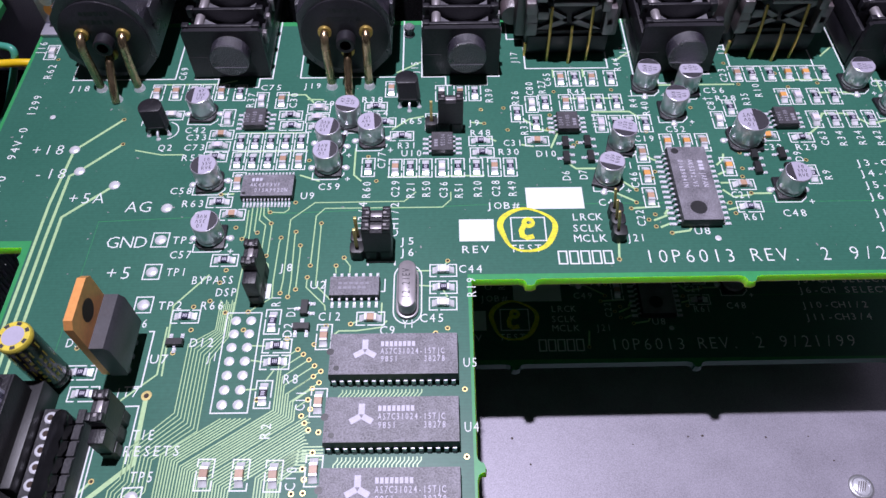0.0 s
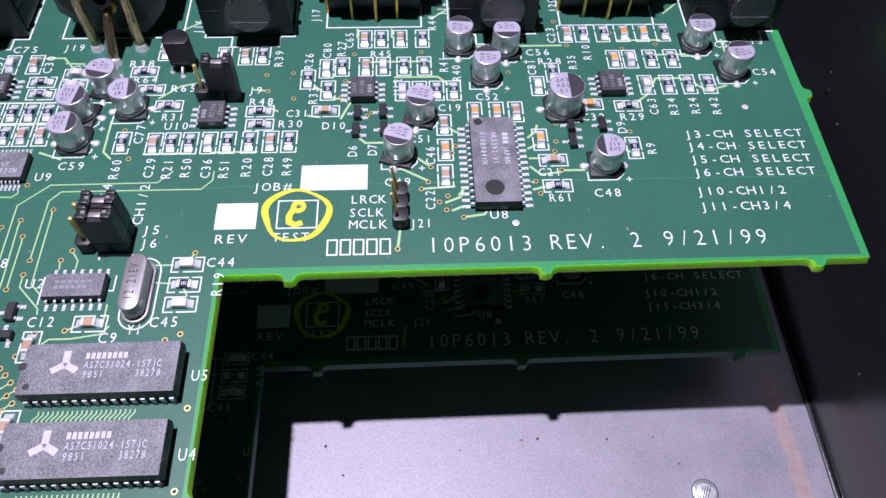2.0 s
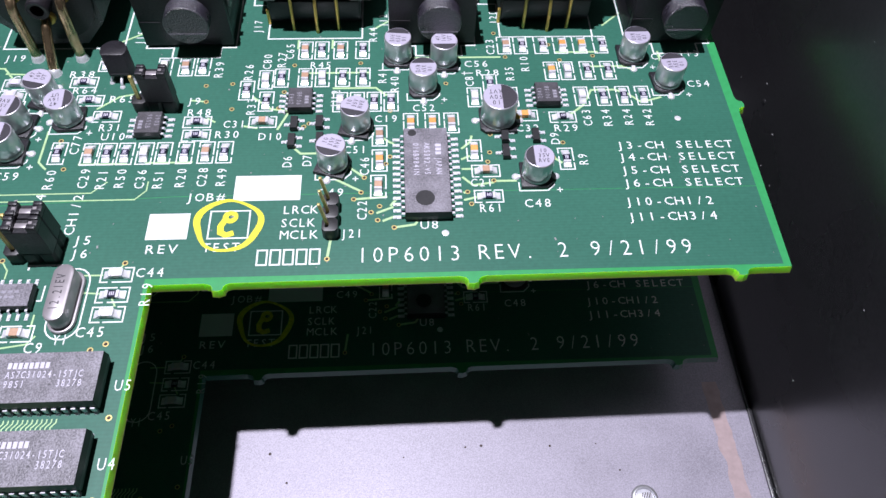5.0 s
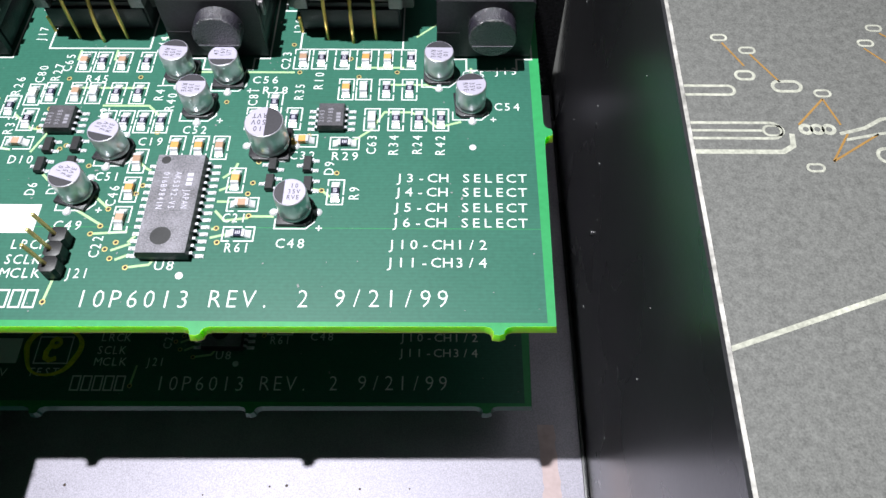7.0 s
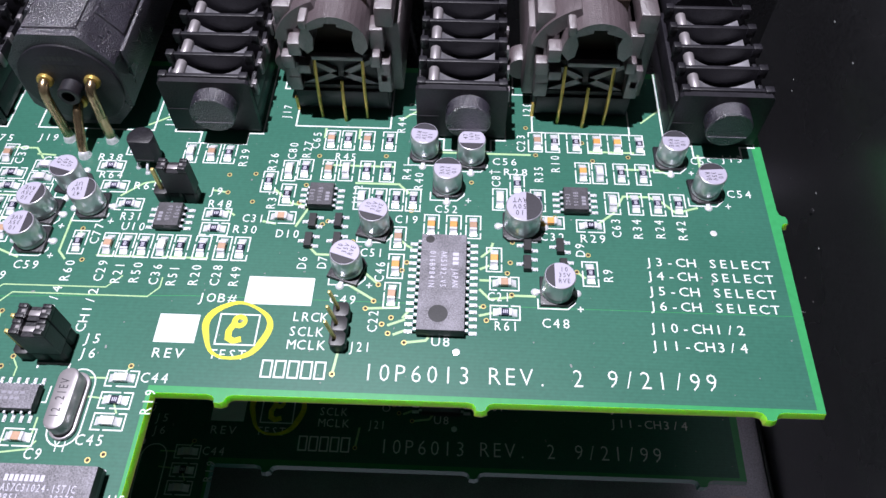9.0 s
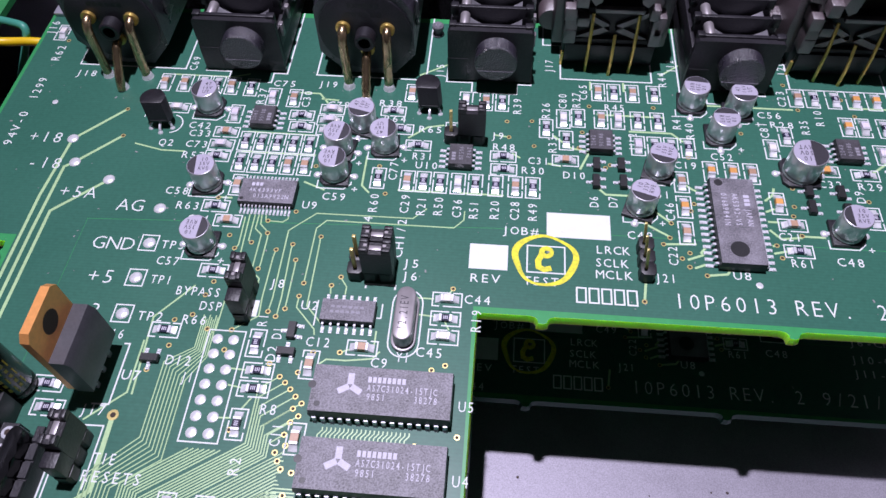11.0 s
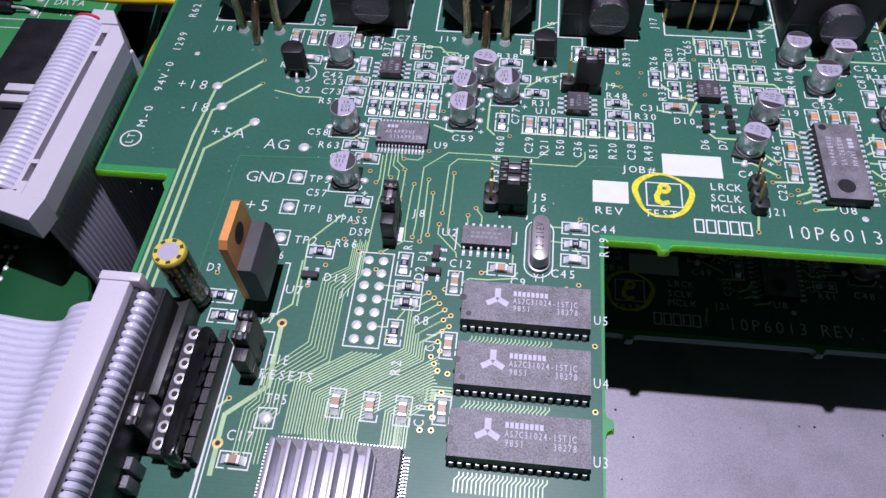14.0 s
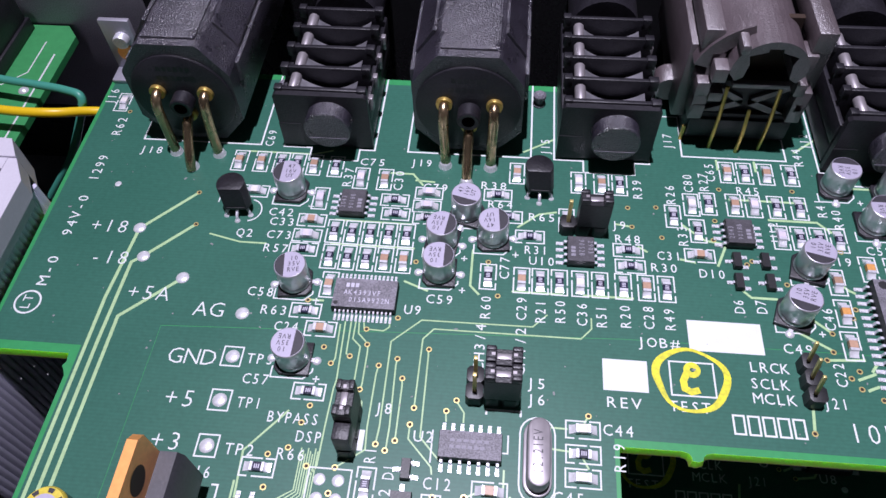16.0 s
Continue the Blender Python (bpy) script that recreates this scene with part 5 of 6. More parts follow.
# --- flat processor with a heat sink ---
t = thing("processor_chip", "square black processor with fine leads on every side", "chip", at=(-39.6, -50.7, 0))
part("body", chip_body(bmesh.new(), 19.6, 19.6, 0.3, 3.0, 0.2), [EPOXY, EPOXY_SIDE], t, "", False)
FINE = to_mesh("lead", bent_lead(bmesh.new(), 0, 0.55, 0.17, 1.3, 0.55), [TIN, SOLDER], False)
for a in (0, 90, 180):
    for i in range(38):
        k = (i - 18.5) * 0.5
        o = link_mesh("lead", FINE, t)
        o.matrix_basis = pose(0, 0, 0, 0, 0, a) @ place(9.75, k)
sink = thing("heat_sink", "bright finned aluminium heat sink on the processor", "heat sink", at=(-40.4, -51.5, 3.0))
part("base", box(bmesh.new(), -7.2, 7.2, -8.5, 8.5, 0.0, 1.6, 0.1), SINK, sink)
for i in range(7):
    x = -6.7 + i * 2.23
    part("fin", box(bmesh.new(), x - 0.32, x + 0.32, -8.5, 8.5, 1.6, 5.4, 0.12), SINK, sink)

# --- socket strip with turned pins ---
t = thing("chip_socket", "black sixteen-pin socket with turned pin rings", "socket", at=(0, 0, 0))
bm = bmesh.new()
part("pin_rail", box(bm, -66.6, -64.0, -45.4, -24.5, 0.1, 3.0, 0.08), BLACK, t)
part("pin_rail", box(bmesh.new(), -61.0, -59.7, -45.4, -26.0, 0.1, 3.4, 0.08), BLACK, t)
part("end_bar", box(bmesh.new(), -64.0, -60.6, -46.2, -44.8, 0.1, 2.4, 0.2), BLACK, t)
for i in range(8):
    y = -26.0 - 2.54 * i
    bm = lathe(bmesh.new(), [(0.95, 2.95), (0.95, 3.15), (0.75, 3.25)], 18, 0, -65.2, y)
    p = part("pin_ring", bm, TIN, t)
    part("hole", disc(bmesh.new(), 0.48, 3.256, 14, -65.2, y), HOLE, p)
    part("block", box(bmesh.new(), -60.95, -59.75, y - 1.2, y + 1.05, 3.35, 3.8, 0.06), BLACK, t)
t = thing("resistor_network", "upright black resistor network beside the socket rail", "resistor network", at=(-62.1, -35.6, 0))
rim = circle(1.05, 7, 0.0, 9.4, 0, 180)
for k in range(15):
    rim.append((-1.05, 9.0 - 1.3 * k))
rim += circle(1.05, 7, 0.0, -9.4, 180, 360)
for k in range(15):
    rim.append((1.05 + 0.22 * (k % 2), -9.0 + 1.3 * k))
part("body", prism(bmesh.new(), rim, 0.6, 6.2, bevel=0.35), GLOSS_BLACK, t)
for i in range(8):
    part("leg", box(bmesh.new(), -0.2, 0.2, -9.0 + 2.54 * i, -8.6 + 2.54 * i, 0.02, 0.7), TIN, t)
t = thing("grey_block", "pair of stepped dark grey plastic blocks", "connector block", at=(-68.6, -47.4, 0))
part("block", box(bmesh.new(), -1.6, 1.6, -0.2, 1.6, 0.05, 5.2, 0.15), EPOXY, t)
part("block", box(bmesh.new(), -1.6, 1.6, -2.6, -0.8, 0.05, 4.4, 0.15), EPOXY, t)

# ---- rear connectors ----
def solder_blob(x, y, r=1.0):
    bm = lathe(bmesh.new(), [(r * 1.05, 0.02), (r * 0.95, 0.25), (r * 0.9, 0.7), (r * 0.7, 1.2), (r * 0.3, 1.5)], 14, 0, x, y)
    return part("solder_joint", bm, SOLDER, board)


def xlr(cx):
    t = thing("xlr_connector", "black moulded microphone connector with three bent brass pins", "connector", "microphone connectors on the rear edge", at=(cx, 0, 0))
    prof = [(-4.8, 0.6), (4.6, 0.6), (9.0, 5.6), (9.0, 15.4), (8.7, 16.1), (5.2, 21.1), (4.6, 21.6), (-5.0, 21.6), (-5.6, 21.1), (-9.3, 16.1), (-9.6, 15.4), (-9.6, 5.6)]
    part("shell", prism(bmesh.new(), prof, 53.0, 91.5, "y"), BLACK_ROUGH, t, "", False)
    for s in (-1, 1):
        part("side_rib", box(bmesh.new(), -0.3 + min(s * 9.2, s * 10.0), -0.3 + max(s * 9.2, s * 10.0), 56.5, 88, 9.8, 15.6, 0.25), BLACK_ROUGH, t)
        part("shoulder_rib", prism(bmesh.new(), [(s * 8.95 - 0.3, 16.0), (s * 9.35 - 0.3, 16.4), (s * 6.2 - 0.3, 21.0), (s * 5.7 - 0.3, 20.8)], 60.0, 90, "y"), BLACK_ROUGH, t)
    part("top_plate", box(bmesh.new(), -4.8, 4.4, 54.6, 90, 21.5, 22.0, 0.2), BLACK_ROUGH, t)
    bm = lathe(bmesh.new(), [(8.6, 52.4), (8.9, 52.6), (8.9, 53.1)], 44, 0, -0.2, 10.8, "y")
    part("end_cap", bm, BLACK, t)
    boss = lathe(bmesh.new(), [(1.15, 52.3), (1.15, 49.8), (1.7, 49.7), (1.95, 49.9), (1.95, 52.5)], 20, 0, 0.0, 10.6, "y")
    part("boss", boss, BLACK, t)
    for i, w in enumerate((6.0, 7.0)):
        bm = bmesh.new()
        for k in range(6):
            x = -w / 2 + k * w / 6
            z0 = 16.6 - 2.0 * i
            bm.faces.new([bm.verts.new(v) for v in ((x, 52.36, z0), (x + w / 8, 52.36, z0), (x + w / 8, 52.36, z0 + 1.0), (x, 52.36, z0 + 1.0))])
        part("marking", bm, EPOXY_SIDE, t, "", False)
    for px, z0, foot in ((-4.2, 12.2, 49.4), (4.2, 12.2, 49.4), (0.0, 7.4, 45.5)):
        fx = px * 0.95
        p = [(px, 53.0, z0), (px, 51.4, z0), (px, 50.5, z0 - 0.7), (px, 50.0, z0 - 2.6), (fx, 49.6, 4.0), (fx, foot + 0.1, 1.4), (fx, foot, 0.1)]
        if not px:
            p = [(0, 53.0, z0), (0, 51.6, z0), (0, 50.2, z0 - 0.4), (0, 48.9, z0 - 1.8), (0, 46.6, 2.6), (0, 45.8, 1.0), (0, 45.5, 0.1)]
        pin = part("pin", tube(bmesh.new(), p, 0.88, 12), BRASS, t, "bent brass pin")
        part("collar", lathe(bmesh.new(), [(1.35, 51.7), (1.4, 51.9), (1.4, 52.5)], 18, 0, px, z0, "y"), GOLD, pin)
        solder_blob(cx + fx, foot, 1.15)
    return t


for cx in (-73.5, -24.6):
    xlr(cx)


arc = [(-4.5 + 0.85 * k, 9.3 + 2.3 * ((-5.3 + 0.85 * k) / 5.3) ** 2) for k in range(13)]
BLADE_ARC = arc + [(x, z - 0.25) for x, z in reversed(arc)]


def phone_jack(cx):
    t = thing("phone_jack", "black open-topped quarter-inch jack with a round boss", "connector", "quarter-inch jacks on the rear edge", at=(cx, 0, 0))
    bm = prism(bmesh.new(), [(-8.1, 0.6), (8.1, 0.6), (8.1, 12.1), (7.6, 12.6), (-7.6, 12.6), (-8.1, 12.1)], 52.3, 53.4, "y")
    part("face", bm, BLACK, t, "", False)
    b = lathe(bmesh.new(), [(3.8, 49.3), (4.0, 49.5), (4.0, 52.5)], 36, 0, 1.2, 7.4, "y")
    part("boss", b, BLACK_ROUGH, t, "round boss at the back of the barrel")
    part("boss_seam", box(bmesh.new(), -2.2, 4.6, 49.22, 49.32, 5.6, 5.8), EPOXY, t)
    part("step", box(bmesh.new(), -8.15, -4.2, 52.2, 52.35, 0.6, 6.0, 0.03), BLACK, t)
    part("tray", box(bmesh.new(), -7.9, 7.9, 54.2, 78, 0.6, 5.0, 0.2), BLACK, t)
    for s in (-1, 1):
        part("side_wall", box(bmesh.new(), min(s * 7.2, s * 8.0), max(s * 7.2, s * 8.0), 54.2, 78, 5.0, 9.5, 0.15), BLACK, t)
    for i, y in enumerate((53.0, 58.4, 63.8, 69.2, 74.6)):
        bm = box(bmesh.new(), -7.6, 7.6, y + 0.5, y + 1.3, 5.0, 12.9, 0.15)
        box(bm, -7.9, -6.5, y + 0.2, y + 1.6, 11.0, 13.2, 0.15)
        box(bm, 6.3, 7.9, y + 0.2, y + 1.6, 11.0, 13.2, 0.15)
        part("rib", bm, BLACK, t)
        if i < 4:
            bm = lathe(bmesh.new(), [(0.8, y + 1.5), (0.95, y + 1.7), (0.95, y + 5.2)], 14, 0, -5.1, 11.5, "y")
            part("contact_spring", bm, STEEL, t, "rolled tinned contact spring")
            sheet = prism(bmesh.new(), BLADE_ARC, y + 1.7, y + 4.9, "y")
            part("contact_blade", sheet, BLADE, t, "curved tinned contact blade")
            part("side_lug", box(bmesh.new(), 7.7, 8.5, y + 2.2, y + 3.4, 7.0, 9.8, 0.1), STEEL, t)
    part("barrel", lathe(bmesh.new(), [(6.5, 78), (6.5, 91.6)], 28, 0, 0, 8.0, "y"), BLACK, t)


for cx in (-49.9, -1.2, 44.9, 91.0):
    phone_jack(cx)


def combo(cx):
    t = thing("combo_connector", "dark brown-black combination socket with three thin gold pins", "connector", "combination sockets on the rear edge", at=(cx, 0, 0))
    part("base", box(bmesh.new(), -8.9, 8.9, 58.9, 90, 0.4, 6.6, 0.25), BLACK, t)
    part("front_plate", box(bmesh.new(), -8.6, 8.6, 58.2, 59.0, 1.6, 5.6, 0.2), BLACK, t)
    part("core", box(bmesh.new(), -7.4, 7.4, 60.0, 90, 6.0, 13.0, 0.2), BLACK, t)
    for s in (-1, 1):
        for k, (z0, z1) in enumerate(((5.6, 12.4), (12.4, 5.6))):
            bm = prism(bmesh.new(), [(s * 0.6, 9.0 - 0.7), (s * 6.8, z0 if k == 0 else z0 - 0.2), (s * 7.2, (z0 if k == 0 else z0) + 1.0), (s * 0.6, 9.0 + 0.7)], 59.2, 60.6, "y")
            part("web", bm, BROWN_BLACK, t, "", False)
        part("post", box(bmesh.new(), min(s * 7.0, s * 9.4), max(s * 7.0, s * 9.4), 57.6, 60.8, 6.2, 13.0, 0.2), BROWN_BLACK, t)
        part("bracket", box(bmesh.new(), min(s * 6.0, s * 8.4), max(s * 6.0, s * 8.4), 59.0, 63.0, 14.6, 19.4, 0.25), BROWN_BLACK, t)
        part("cheek", box(bmesh.new(), min(s * 8.2, s * 11.2), max(s * 8.2, s * 11.2), 61.5, 90, 3.0, 19.0, 0.4), BROWN_BLACK, t)
        part("shoulder", box(bmesh.new(), min(s * 7.0, s * 10.2), max(s * 7.0, s * 10.2), 59.6, 90, 19.4, 23.4, 0.4), BROWN_BLACK, t)
    outer = circle(5.9, 19, 0.2, 18.4, -5, 185)
    inner = [(-4.5, 16.4), (-3.4, 17.2), (-3.1, 19.8), (-3.6, 21.4), (-1.0, 22.3), (-1.0, 22.9), (1.2, 22.9), (1.2, 22.3), (3.9, 21.4), (3.5, 19.8), (3.8, 17.2), (5.0, 16.4)]
    part("arch", prism(bmesh.new(), outer + inner, 56.0, 90, "y"), BROWN_BLACK, t, "", False)
    part("arch_ridge", box(bmesh.new(), -5.2, -3.8, 55.7, 90, 21.8, 23.6, 0.3), BROWN_BLACK, t)
    part("arch_sill", box(bmesh.new(), -4.2, 4.8, 56.6, 57.8, 14.4, 15.3, 0.15), BROWN_BLACK, t)
    for x0, x1, y0, z0, z1 in ((-7.9, -5.6, 56.2, 15.6, 18.4), (-9.7, -7.4, 57.0, 12.0, 14.8), (-7.2, -4.9, 57.2, 10.6, 12.6), (-9.2, -7.0, 57.4, 7.4, 9.6), (6.0, 7.8, 57.0, 12.6, 15.2), (7.4, 9.0, 57.6, 8.6, 10.6)):
        part("lug", box(bmesh.new(), x0, x1, y0, 61.5, z0, z1, 0.25), BROWN_BLACK, t)
    part("throat", box(bmesh.new(), -5.0, 5.4, 63, 64, 12.5, 23.6), HOLE, t)
    saddle = circle(11.4, 12, 0.4, 14.0, 108, 165) + circle(8.8, 12, 0.4, 14.0, 165, 108)
    part("saddle", prism(bmesh.new(), saddle, 59.0, 90, "y"), BROWN_BLACK, t, "", False)
    part("ear", lathe(bmesh.new(), [(2.4, 66.0), (2.6, 66.3), (2.6, 70.0)], 22, 0, -11.4, 5.0, "y"), BROWN_BLACK, t)
    for px, z1, y in ((-4.2, 13.0, 57.0), (0.4, 8.9, 56.1), (4.4, 13.0, 57.0)):
        p = [(px, y, 0.05), (px, y + 0.15, z1 * 0.5), (px, y + 1.4, z1)]
        part("pin", tube(bmesh.new(), p, 0.33, 6, 3), GOLD, t, "thin gold pin")
    part("side_pin", box(bmesh.new(), -9.3, -8.7, 58.5, 59.0, 0.05, 3.4, 0.05), GOLD, t)
    return t


for cx in (22.2, 67.3):
    combo(cx)

for x in (-12.2, -60.8):
    t = thing("standoff", "small steel screw and washer at the board's rear edge", "screw", at=(x, 66.0, 0))
    part("washer", lathe(bmesh.new(), [(1.2, 0.05), (1.2, 0.4)], 18), EPOXY, t)
    part("screw", lathe(bmesh.new(), [(0.7, 0.4), (0.7, 1.6), (1.2, 1.7), (1.2, 2.4), (0.8, 2.8)], 14), EPOXY, t)

t = thing("corner_bracket", "small bright metal bracket with a screw", "bracket", at=(-92.5, 70.5, 0))
part("plate", box(bmesh.new(), -3.4, 2.6, 0.0, 1.0, 0.05, 12.0, 0.15), SINK, t)
part("flange", box(bmesh.new(), -3.4, 2.6, -4.0, 0.0, 0.05, 0.9, 0.15), SINK, t)
part("screw", lathe(bmesh.new(), [(1.3, -1.6), (1.5, -1.3), (1.5, 0.0)], 16, 0, 0.2, 8.0, "y"), TIN, t)
part("washer", lathe(bmesh.new(), [(1.9, -0.35), (1.9, 0.02)], 18, 0, 0.0, 4.6, "y"), COPPER, t)

# ---- beside the board: digital board, ribbon cables ----
side = thing("side_board", "bright green circuit board with white outlines", "circuit board", at=(0, 0, 0))
bm = prism(bmesh.new(), [(-180, -8), (-121.5, -8), (-121.5, 36), (-113.6, 40), (-113.6, 86), (-116.5, 89.5), (-180, 89.5)], -6.6, -5.0, mat=0, side=1)
part("substrate", bm, [GREEN_LIGHT, MASK], side, "", False)
zz = -4.97


def side_line(pts, w=0.28, closed=False):
    part("outline", strip(bmesh.new(), pts, w, zz, closed), SILK, side, "", False)


words_on(side, "DATA", -129.0, 60.8, 7.4, 2.0, SILK, zz, 0, "lettering")
words_on(side, "IN", -126.6, 57.0, 3.4, 2.0, SILK, zz, 0, "lettering")
side_line([(-150, 52), (-129, 52), (-129, 46)])
side_line([(-119.5, 84), (-119.5, 74), (-123.5, 70), (-134, 70), (-134, 80)])
side_line([(-116.0, 44), (-116.0, 80)], 0.4)
side_line([(-160, 66), (-131, 66), (-131, 55), (-150, 55)])
for x, y in ((-133.0, 62.5), (-132.5, 57.5), (-128.5, 66.5), (-140.0, 62.5), (-118.0, 68.5)):
    bm = lathe(bmesh.new(), [(1.1, -4.98), (0.9, -4.7), (0.4, -4.4)], 14, 0, x, y)
    part("pad", bm, SOLDER, side)
for y in (62.5, 57.5):
    t = thing("axial_diode", "black axial diode lying on the bright green board", "diode", "axial diodes on the side board", at=(-140.5, y, -5.0))
    part("body", lathe(bmesh.new(), [(1.1, -3.2), (1.35, -2.9), (1.35, 2.9), (1.1, 3.2)], 18, 0, 0, 1.5, "x"), BLACK, t)
    part("lead", tube(bmesh.new(), [(3.0, 0, 1.5), (5.6, 0, 1.4), (7.2, 0, 0.8), (7.6, 0, 0.05)], 0.35, 8), TIN, t)
    part("lead", tube(bmesh.new(), [(-3.0, 0, 1.5), (-5.6, 0, 1.4), (-7.2, 0, 0.8), (-7.6, 0, 0.05)], 0.35, 8), TIN, t)
t = thing("relay", "black plastic block component on the bright green board", "component", at=(-133.5, 80, -5.0))
part("case", box(bmesh.new(), -9, 9, -7.5, 8, 0.1, 11, 0.4), BLACK, t)
part("ledge", box(bmesh.new(), -9.6, 9.6, -8.2, 8.4, 0.1, 3.0, 0.2), BLACK, t)

# long-card socket beside the first ribbon plug
t = thing("card_socket", "black board socket with gold contacts along its side", "socket", at=(-116.4, 16.5, -5.0))
part("case", box(bmesh.new(), -5.6, 5.8, -44, 26, 0.1, 11.4, 0.3), BLACK, t)
part("channel", box(bmesh.new(), -9.6, -6.2, -26, 26, 0.1, 5.0, 0.2), BLACK, t)
for i in range(17):
    y = -24 + i * 3.0
    part("contact", tube(bmesh.new(), [(-5.7, y, 6.6), (-6.8, y, 7.4), (-7.8, y, 6.8), (-8.6, y, 5.2)], 0.36, 8, 4), GOLD, t)


def ridged_strip(bm, n, pitch, path, y0, r):
    """A flat cable: n round cores side by side along y, swept along a path of (x, z)."""
    P = spline([(x, 0, z) for x, z in path], 5)
    k = 8
    m = n * k + 1
    rows_top, rows_low = [], []
    for i, p in enumerate(P):
        d = (P[min(i + 1, len(P) - 1)] - P[max(i - 1, 0)]).normalized()
        nx, nz = -d.z, d.x
        if nz < 0 and abs(d.x) > 0.3:
            nx, nz = -nx, -nz
        top, low = [], []
        for j in range(m):
            a = (j % k) / k * math.pi
            h = r * (0.25 + 0.75 * abs(math.sin(a)))
            y = y0 - j / k * pitch
            top.append(bm.verts.new((p.x + nx * h, y, p.z + nz * h)))
            low.append(bm.verts.new((p.x - nx * h, y, p.z - nz * h)))
        rows_top.append(top)
        rows_low.append(low)
    for rows in (rows_top, rows_low):
        for a, b in zip(rows, rows[1:]):
            for j in range(m - 1):
                bm.faces.new((a[j], a[j + 1], b[j + 1], b[j]))
    for a, b in ((rows_top[0], rows_low[0]), (rows_top[-1], rows_low[-1])):
        for j in range(m - 1):
            bm.faces.new((a[j], a[j + 1], b[j + 1], b[j]))
    return bm


# first plug: on the side board, its ribbon falls between the boards
plug = thing("ribbon_plug", "pale grey ribbon-cable plug with a slotted strain relief", "plug", "ribbon-cable plugs", at=(-108.6, 17.2, 0))
part("core", box(bmesh.new(), 0.2, 7.6, -23.0, 22.4, -4.9, 8.0, 0.3), BLACK, plug)
part("rail", box(bmesh.new(), 6.7, 7.5, -22.0, 20.6, 5.4, 9.5), GREY_PLASTIC, plug, "", False)
part("rail", prism(bmesh.new(), [(8.7, -23.0), (13.2, -23.8), (13.0, 16.0), (10.2, 20.6), (8.7, 20.6)], 5.4, 9.5, bevel=0.12), GREY_PLASTIC, plug, "", False)
for y0, y1 in ((-23.0, -20.1), (-16.1, -15.2), (12.8, 14.3), (18.2, 20.6)):
    part("bridge", box(bmesh.new(), 7.5, 8.7, y0, y1, 5.4, 9.49), GREY_PLASTIC, plug, "", False)
part("slot_floor", box(bmesh.new(), 7.45, 8.75, -21.0, 19.0, 5.5, 6.9), GREY_PLASTIC, plug)
part("chamfered_end", prism(bmesh.new(), [(3.4, 22.8), (6.7, 20.62), (10.2, 20.62), (7.8, 24.6), (3.4, 24.8)], 2.0, 9.9, bevel=0.15), GREY_PLASTIC, plug, "", False)
part("chamfered_end", prism(bmesh.new(), [(0.2, -22.6), (0.5, -24.9), (12.3, -28.2), (13.2, -23.82), (8.7, -23.02), (6.7, -22.02)], 4.2, 9.6, bevel=0.15), GREY_PLASTIC, plug, "", False)
part("flank", prism(bmesh.new(), [(12.7, -23.6), (12.6, 15.6), (11.8, 16.8), (11.8, -23.6)], 3.4, 5.4), GREY_PLASTIC, plug)
for i in range(38):
    y = 20.9 - 1.15 * i
    bm = tube(bmesh.new(), [(0.2, y, 7.6), (0.8, y, 9.6), (2.6, y, 10.6), (4.6, y, 10.4), (6.5, y, 9.0)], 0.60, 8, 3)
    part("ribbon_core", bm, RIBBON, plug)
part("edge_stripe", tube(bmesh.new(), [(0.2, 21.7, 7.8), (0.8, 21.7, 9.9), (2.6, 21.7, 10.9), (4.6, 21.7, 10.8), (5.8, 21.7, 10.0)], 0.34, 8, 3), RED, plug)
for y0 in (1.9, -1.0):
    part("clip", box(bmesh.new(), -6.4, 0.4, y0, y0 + 1.9, 6.6, 8.6, 0.15), GREY_PLASTIC, plug)
part("clip_root", box(bmesh.new(), -0.8, 1.0, -2.2, 4.9, 6.4, 8.8, 0.2), GREY_PLASTIC, plug)
part("side_rail", box(bmesh.new(), -0.9, 0.2, -24, 22, 4.0, 8.2, 0.15), GREY_PLASTIC, plug)
cable = thing("ribbon_cable", "grey ribbon cable hanging down between the boards", "ribbon cable", "ribbon cables", at=(0, 0, 0))
part("ribbon", ridged_strip(bmesh.new(), 36, 1.25, [(-97.6, 4), (-97.2, -4), (-97.0, -16), (-97.6, -30), (-100, -42)], 37.0, 0.55), RIBBON, cable)

# second plug: on the main board
plug2 = thing("ribbon_plug", "pale grey ribbon-cable plug with its cable leaving sideways", "plug", "ribbon-cable plugs", at=(0, 0, 0))
part("shroud", box(bmesh.new(), -71.2, -66.7, -37.4, -20.8, 0.05, 5.4, 0.2), EPOXY_SIDE, plug2, "black header shroud")
part("core", box(bmesh.new(), -77.2, -68.6, -60, -21.8, 0.05, 9.9, 0.2), BLACK, plug2)
part("comb", box(bmesh.new(), -68.6, -68.1, -60, -22.4, 5.4, 11.0, 0.1), BLACK, plug2)
part("strain_relief", box(bmesh.new(), -76.4, -71.7, -60, -22.9, 9.5, 15.2, 0.25), GREY_PLASTIC, plug2)
part("end_lug", box(bmesh.new(), -76.6, -70.2, -24.2, -22.6, 9.5, 15.5, 0.3), GREY_PLASTIC, plug2)
rail = part("side_rail", box(bmesh.new(), -71.65, -70.8, -60, -24.25, 9.5, 13.6, 0.1), EPOXY_SIDE, plug2, "dark slotted side rail")
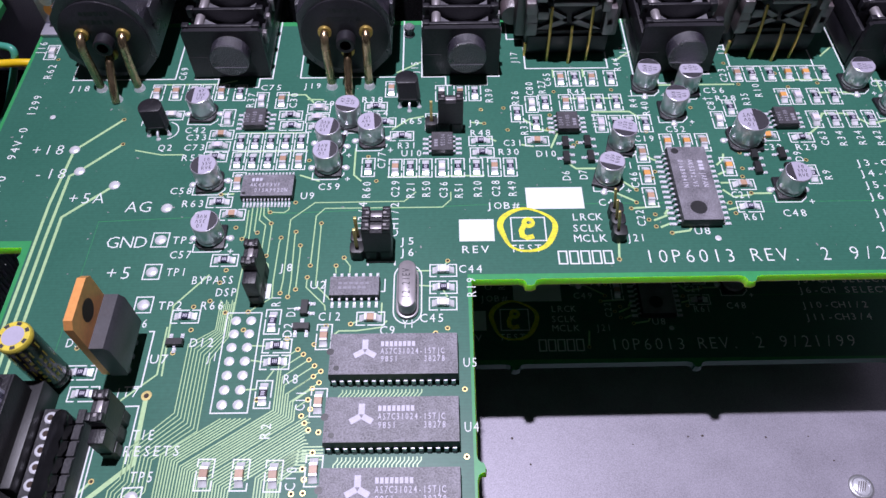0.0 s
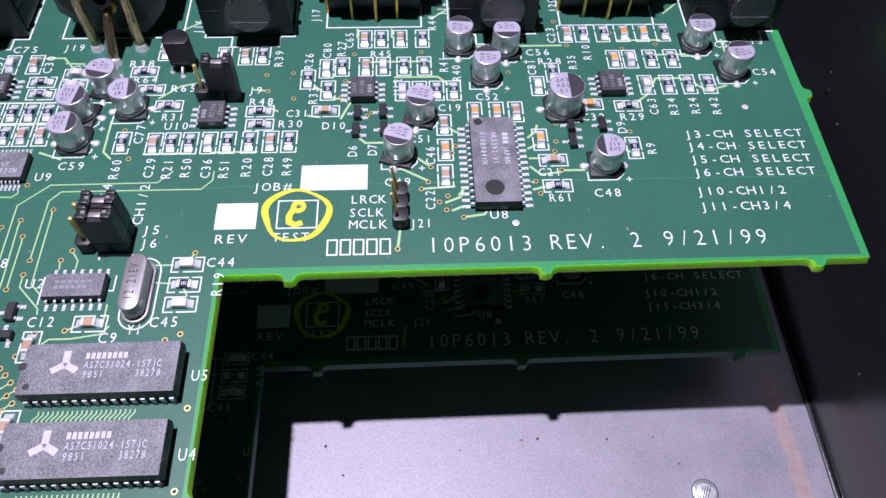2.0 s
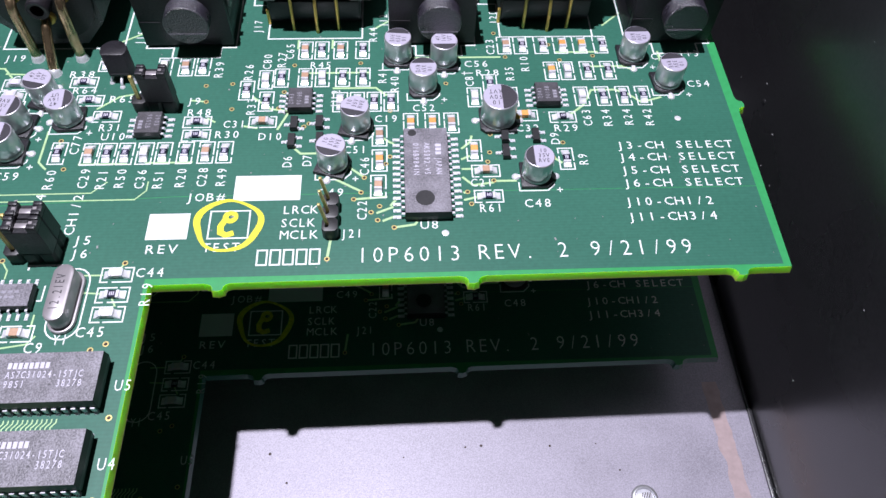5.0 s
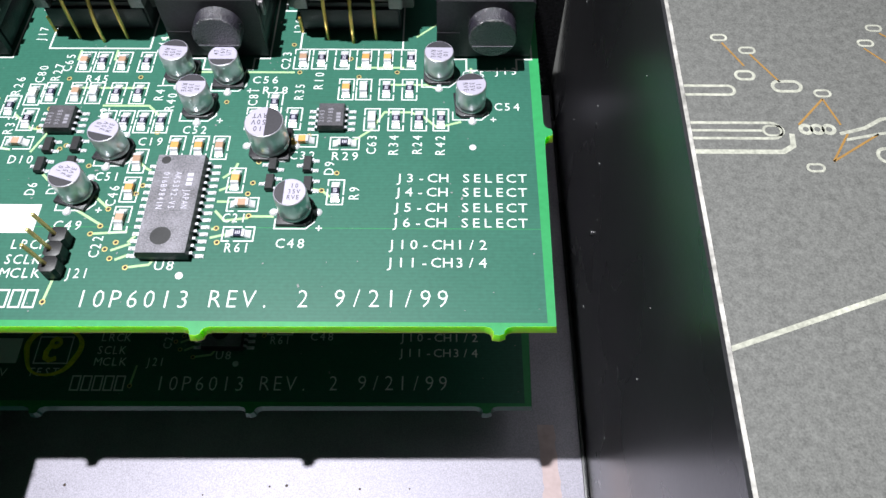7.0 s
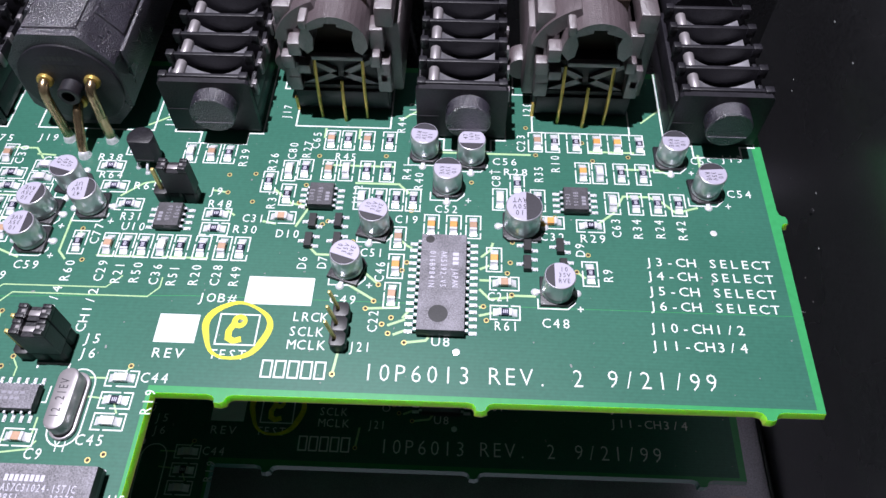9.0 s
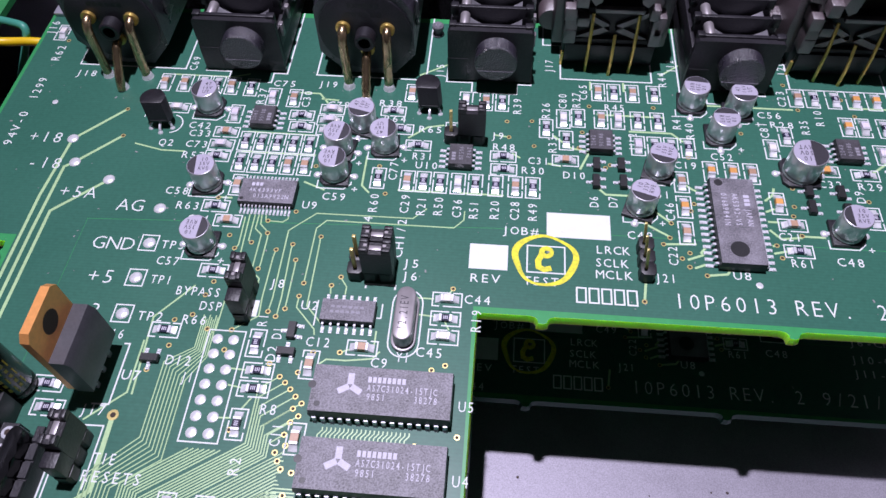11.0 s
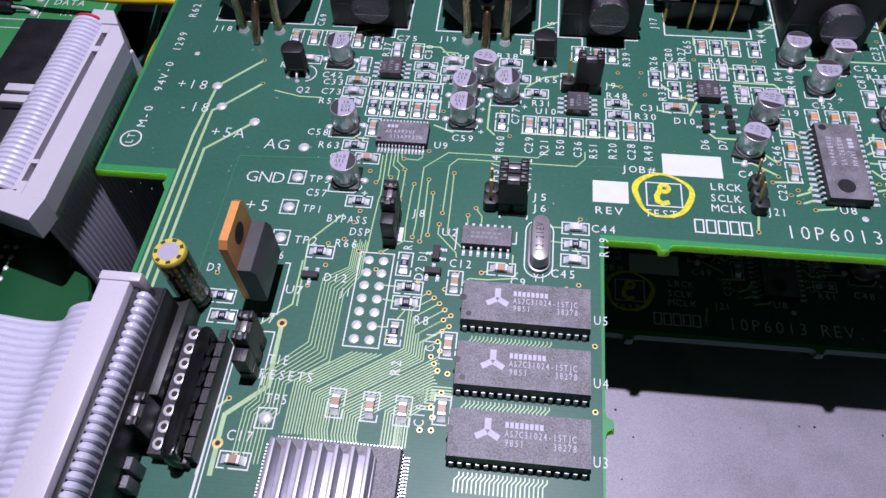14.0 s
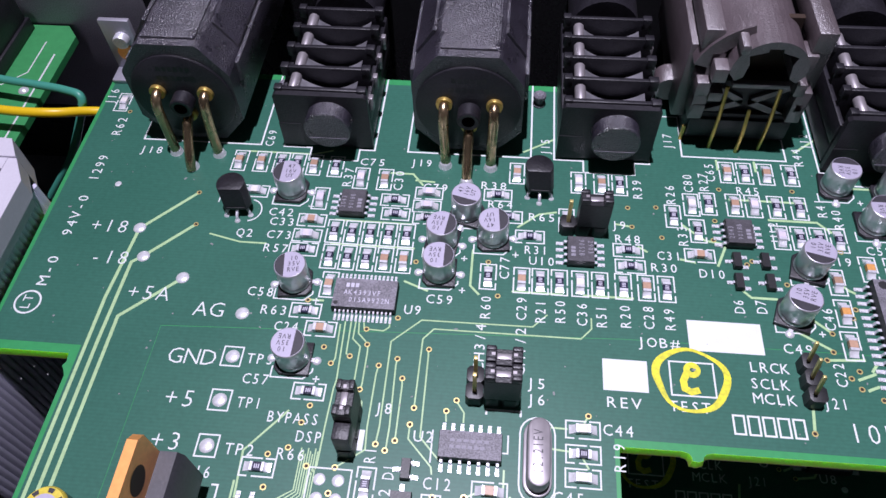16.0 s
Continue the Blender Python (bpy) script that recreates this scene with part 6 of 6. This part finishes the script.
for y in (-25.6, -30.4, -35.2, -40.0):
    part("slot", prism(bmesh.new(), [(u * 0.6 - 71.25, v + y) for u, v in circle(0.5, 7, 0, 1.3, 0, 180) + circle(0.5, 7, 0, -1.3, 180, 360)], 13.55, 13.63), EPOXY_SIDE, rail)
for i in range(28):
    y = -25.4 - 1.27 * i
    bm = tube(bmesh.new(), [(-70.6, y, 12.6), (-70.4, y, 13.3), (-69.95, y, 13.6), (-69.5, y, 13.3), (-69.3, y, 12.3), (-69.2, y, 10.0)], 0.62, 8, 3)
    part("ribbon_core", bm, RIBBON, plug2)
cable2 = thing("ribbon_cable", "pale grey ribbon cable dipping away sideways", "ribbon cable", "ribbon cables", at=(0, 0, 0))
part("ribbon", ridged_strip(bmesh.new(), 36, 1.27, [(-76.2, 11.5), (-79.0, 11.3), (-82.0, 9.6), (-84.5, 6.0), (-87.5, 3.6), (-92, 3.2), (-100, 4.5), (-112, 3.0), (-135, -6)], -26.0, 0.55), RIBBON, cable2)

# deep green board below
PADX, PADY = -113.0, -5.2
deep = thing("deep_board", "dark green circuit board, dimmed in colour and rounded off to a shadow's edge", "circuit board", at=(0, 0, 0))
# dim green and the rounded corner put shade into the board's colour and outline
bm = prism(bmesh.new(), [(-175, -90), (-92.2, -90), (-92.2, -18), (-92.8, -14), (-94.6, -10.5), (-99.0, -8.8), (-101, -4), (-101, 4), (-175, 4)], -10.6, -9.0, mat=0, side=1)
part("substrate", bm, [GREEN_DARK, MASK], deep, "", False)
for i in range(4):
    for j in range(2):
        bm = lathe(bmesh.new(), [(0.6, -8.98), (0.45, -8.8), (0.15, -8.7)], 12, 0, PADX + 2.0 * j, PADY - 2.4 * i)
        part("pad", bm, SOLDER, deep)

# loose wires at the back
t = thing("wire", "yellow insulated wire running over the boards", "wire", "loose wires")
part("sleeve", tube(bmesh.new(), [(-165, 63, 4), (-140, 59.5, 1.5), (-116, 57.9, 0), (-105.5, 57.9, -0.2), (-99.2, 61.8, -3.2), (-90, 64, -6)], 0.95, 10), YELLOW_WIRE, t)
t = thing("wire", "teal insulated wire looping over the boards", "wire", "loose wires")
part("sleeve", tube(bmesh.new(), [(-165, 75, 2), (-138, 69.5, 1), (-120, 66.5, 0), (-112, 65.3, 0), (-104.8, 64.0, 0), (-101.3, 62.6, -0.6), (-103.5, 61.0, -6), (-108, 58.5, -14), (-116, 56, -24)], 0.85, 10), TEAL_WIRE, t)
t = thing("wire", "yellow insulated wire sinking below the board", "wire", "loose wires")
part("sleeve", tube(bmesh.new(), [(-95.0, 57.0, -3), (-98.5, 53.0, -5), (-102.0, 47.0, -9), (-104.0, 40.0, -16), (-104.5, 32.0, -28)], 0.95, 10), YELLOW_WIRE, t)
t = thing("shield_plate", "thin bare metal plate standing behind the boards", "metal plate")
part("plate", box(bmesh.new(), -150, -97.5, 90.0, 90.8, -30, 24, 0.1), PLATE, t)

# ---- the artwork's true spacing: it runs a little tighter towards both ends of the board ----
def settled(x, y):
    """Where a spot of the drawing lies on the finished board, in millimetres."""
    dx = float(np.interp(x, (-97, -57, -5, 10, 22, 45, 75, 90, 100), (-0.4, -0.1, 0.2, 0.3, 0.05, -0.3, -0.4, -0.6, -0.6)))
    dy = (y - 10.0) * 0.014 * min(1.0, max(0.0, (-42.0 - x) / 15.0))
    return x + dx, y + (dy if y < 48 else 0.0)


done = set()
for ob in board.children:
    if ob.name.startswith("substrate"):
        continue
    if ob.location.length > 1e-6:
        ob.location.x, ob.location.y = (v * MM for v in settled(ob.location.x / MM, ob.location.y / MM))
    elif ob.data.name not in done:
        done.add(ob.data.name)
        for v in ob.data.vertices:
            v.co.x, v.co.y = (u * MM for u in settled(v.co.x / MM, v.co.y / MM))
for ob in scene.objects:
    if ob.parent is None and ob.type == "EMPTY" and ob.location.length > 1e-4 and -0.0745 < ob.location.x < 0.1 and -0.05 < ob.location.y < 0.05 and -0.0001 < ob.location.z < 0.004:
        ob.location.x, ob.location.y = (v * MM for v in settled(ob.location.x / MM, ob.location.y / MM))

# ---- the same board below, but with its edges coloured dark ----
LOWER = -34.0
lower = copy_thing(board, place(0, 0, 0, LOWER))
# darker mask on its edges stands in for the upper board's shadow
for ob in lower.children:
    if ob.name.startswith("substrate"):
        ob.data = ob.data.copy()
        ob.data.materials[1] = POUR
lower["label"] = "green circuit board like the upper one, its edges coloured dark for the shadow there"
for ob, x, y in MADE:
    if x > -6 and y < 34:
        copy_thing(ob, Matrix.Translation((0, 0, LOWER * MM)) @ ob.matrix_basis)
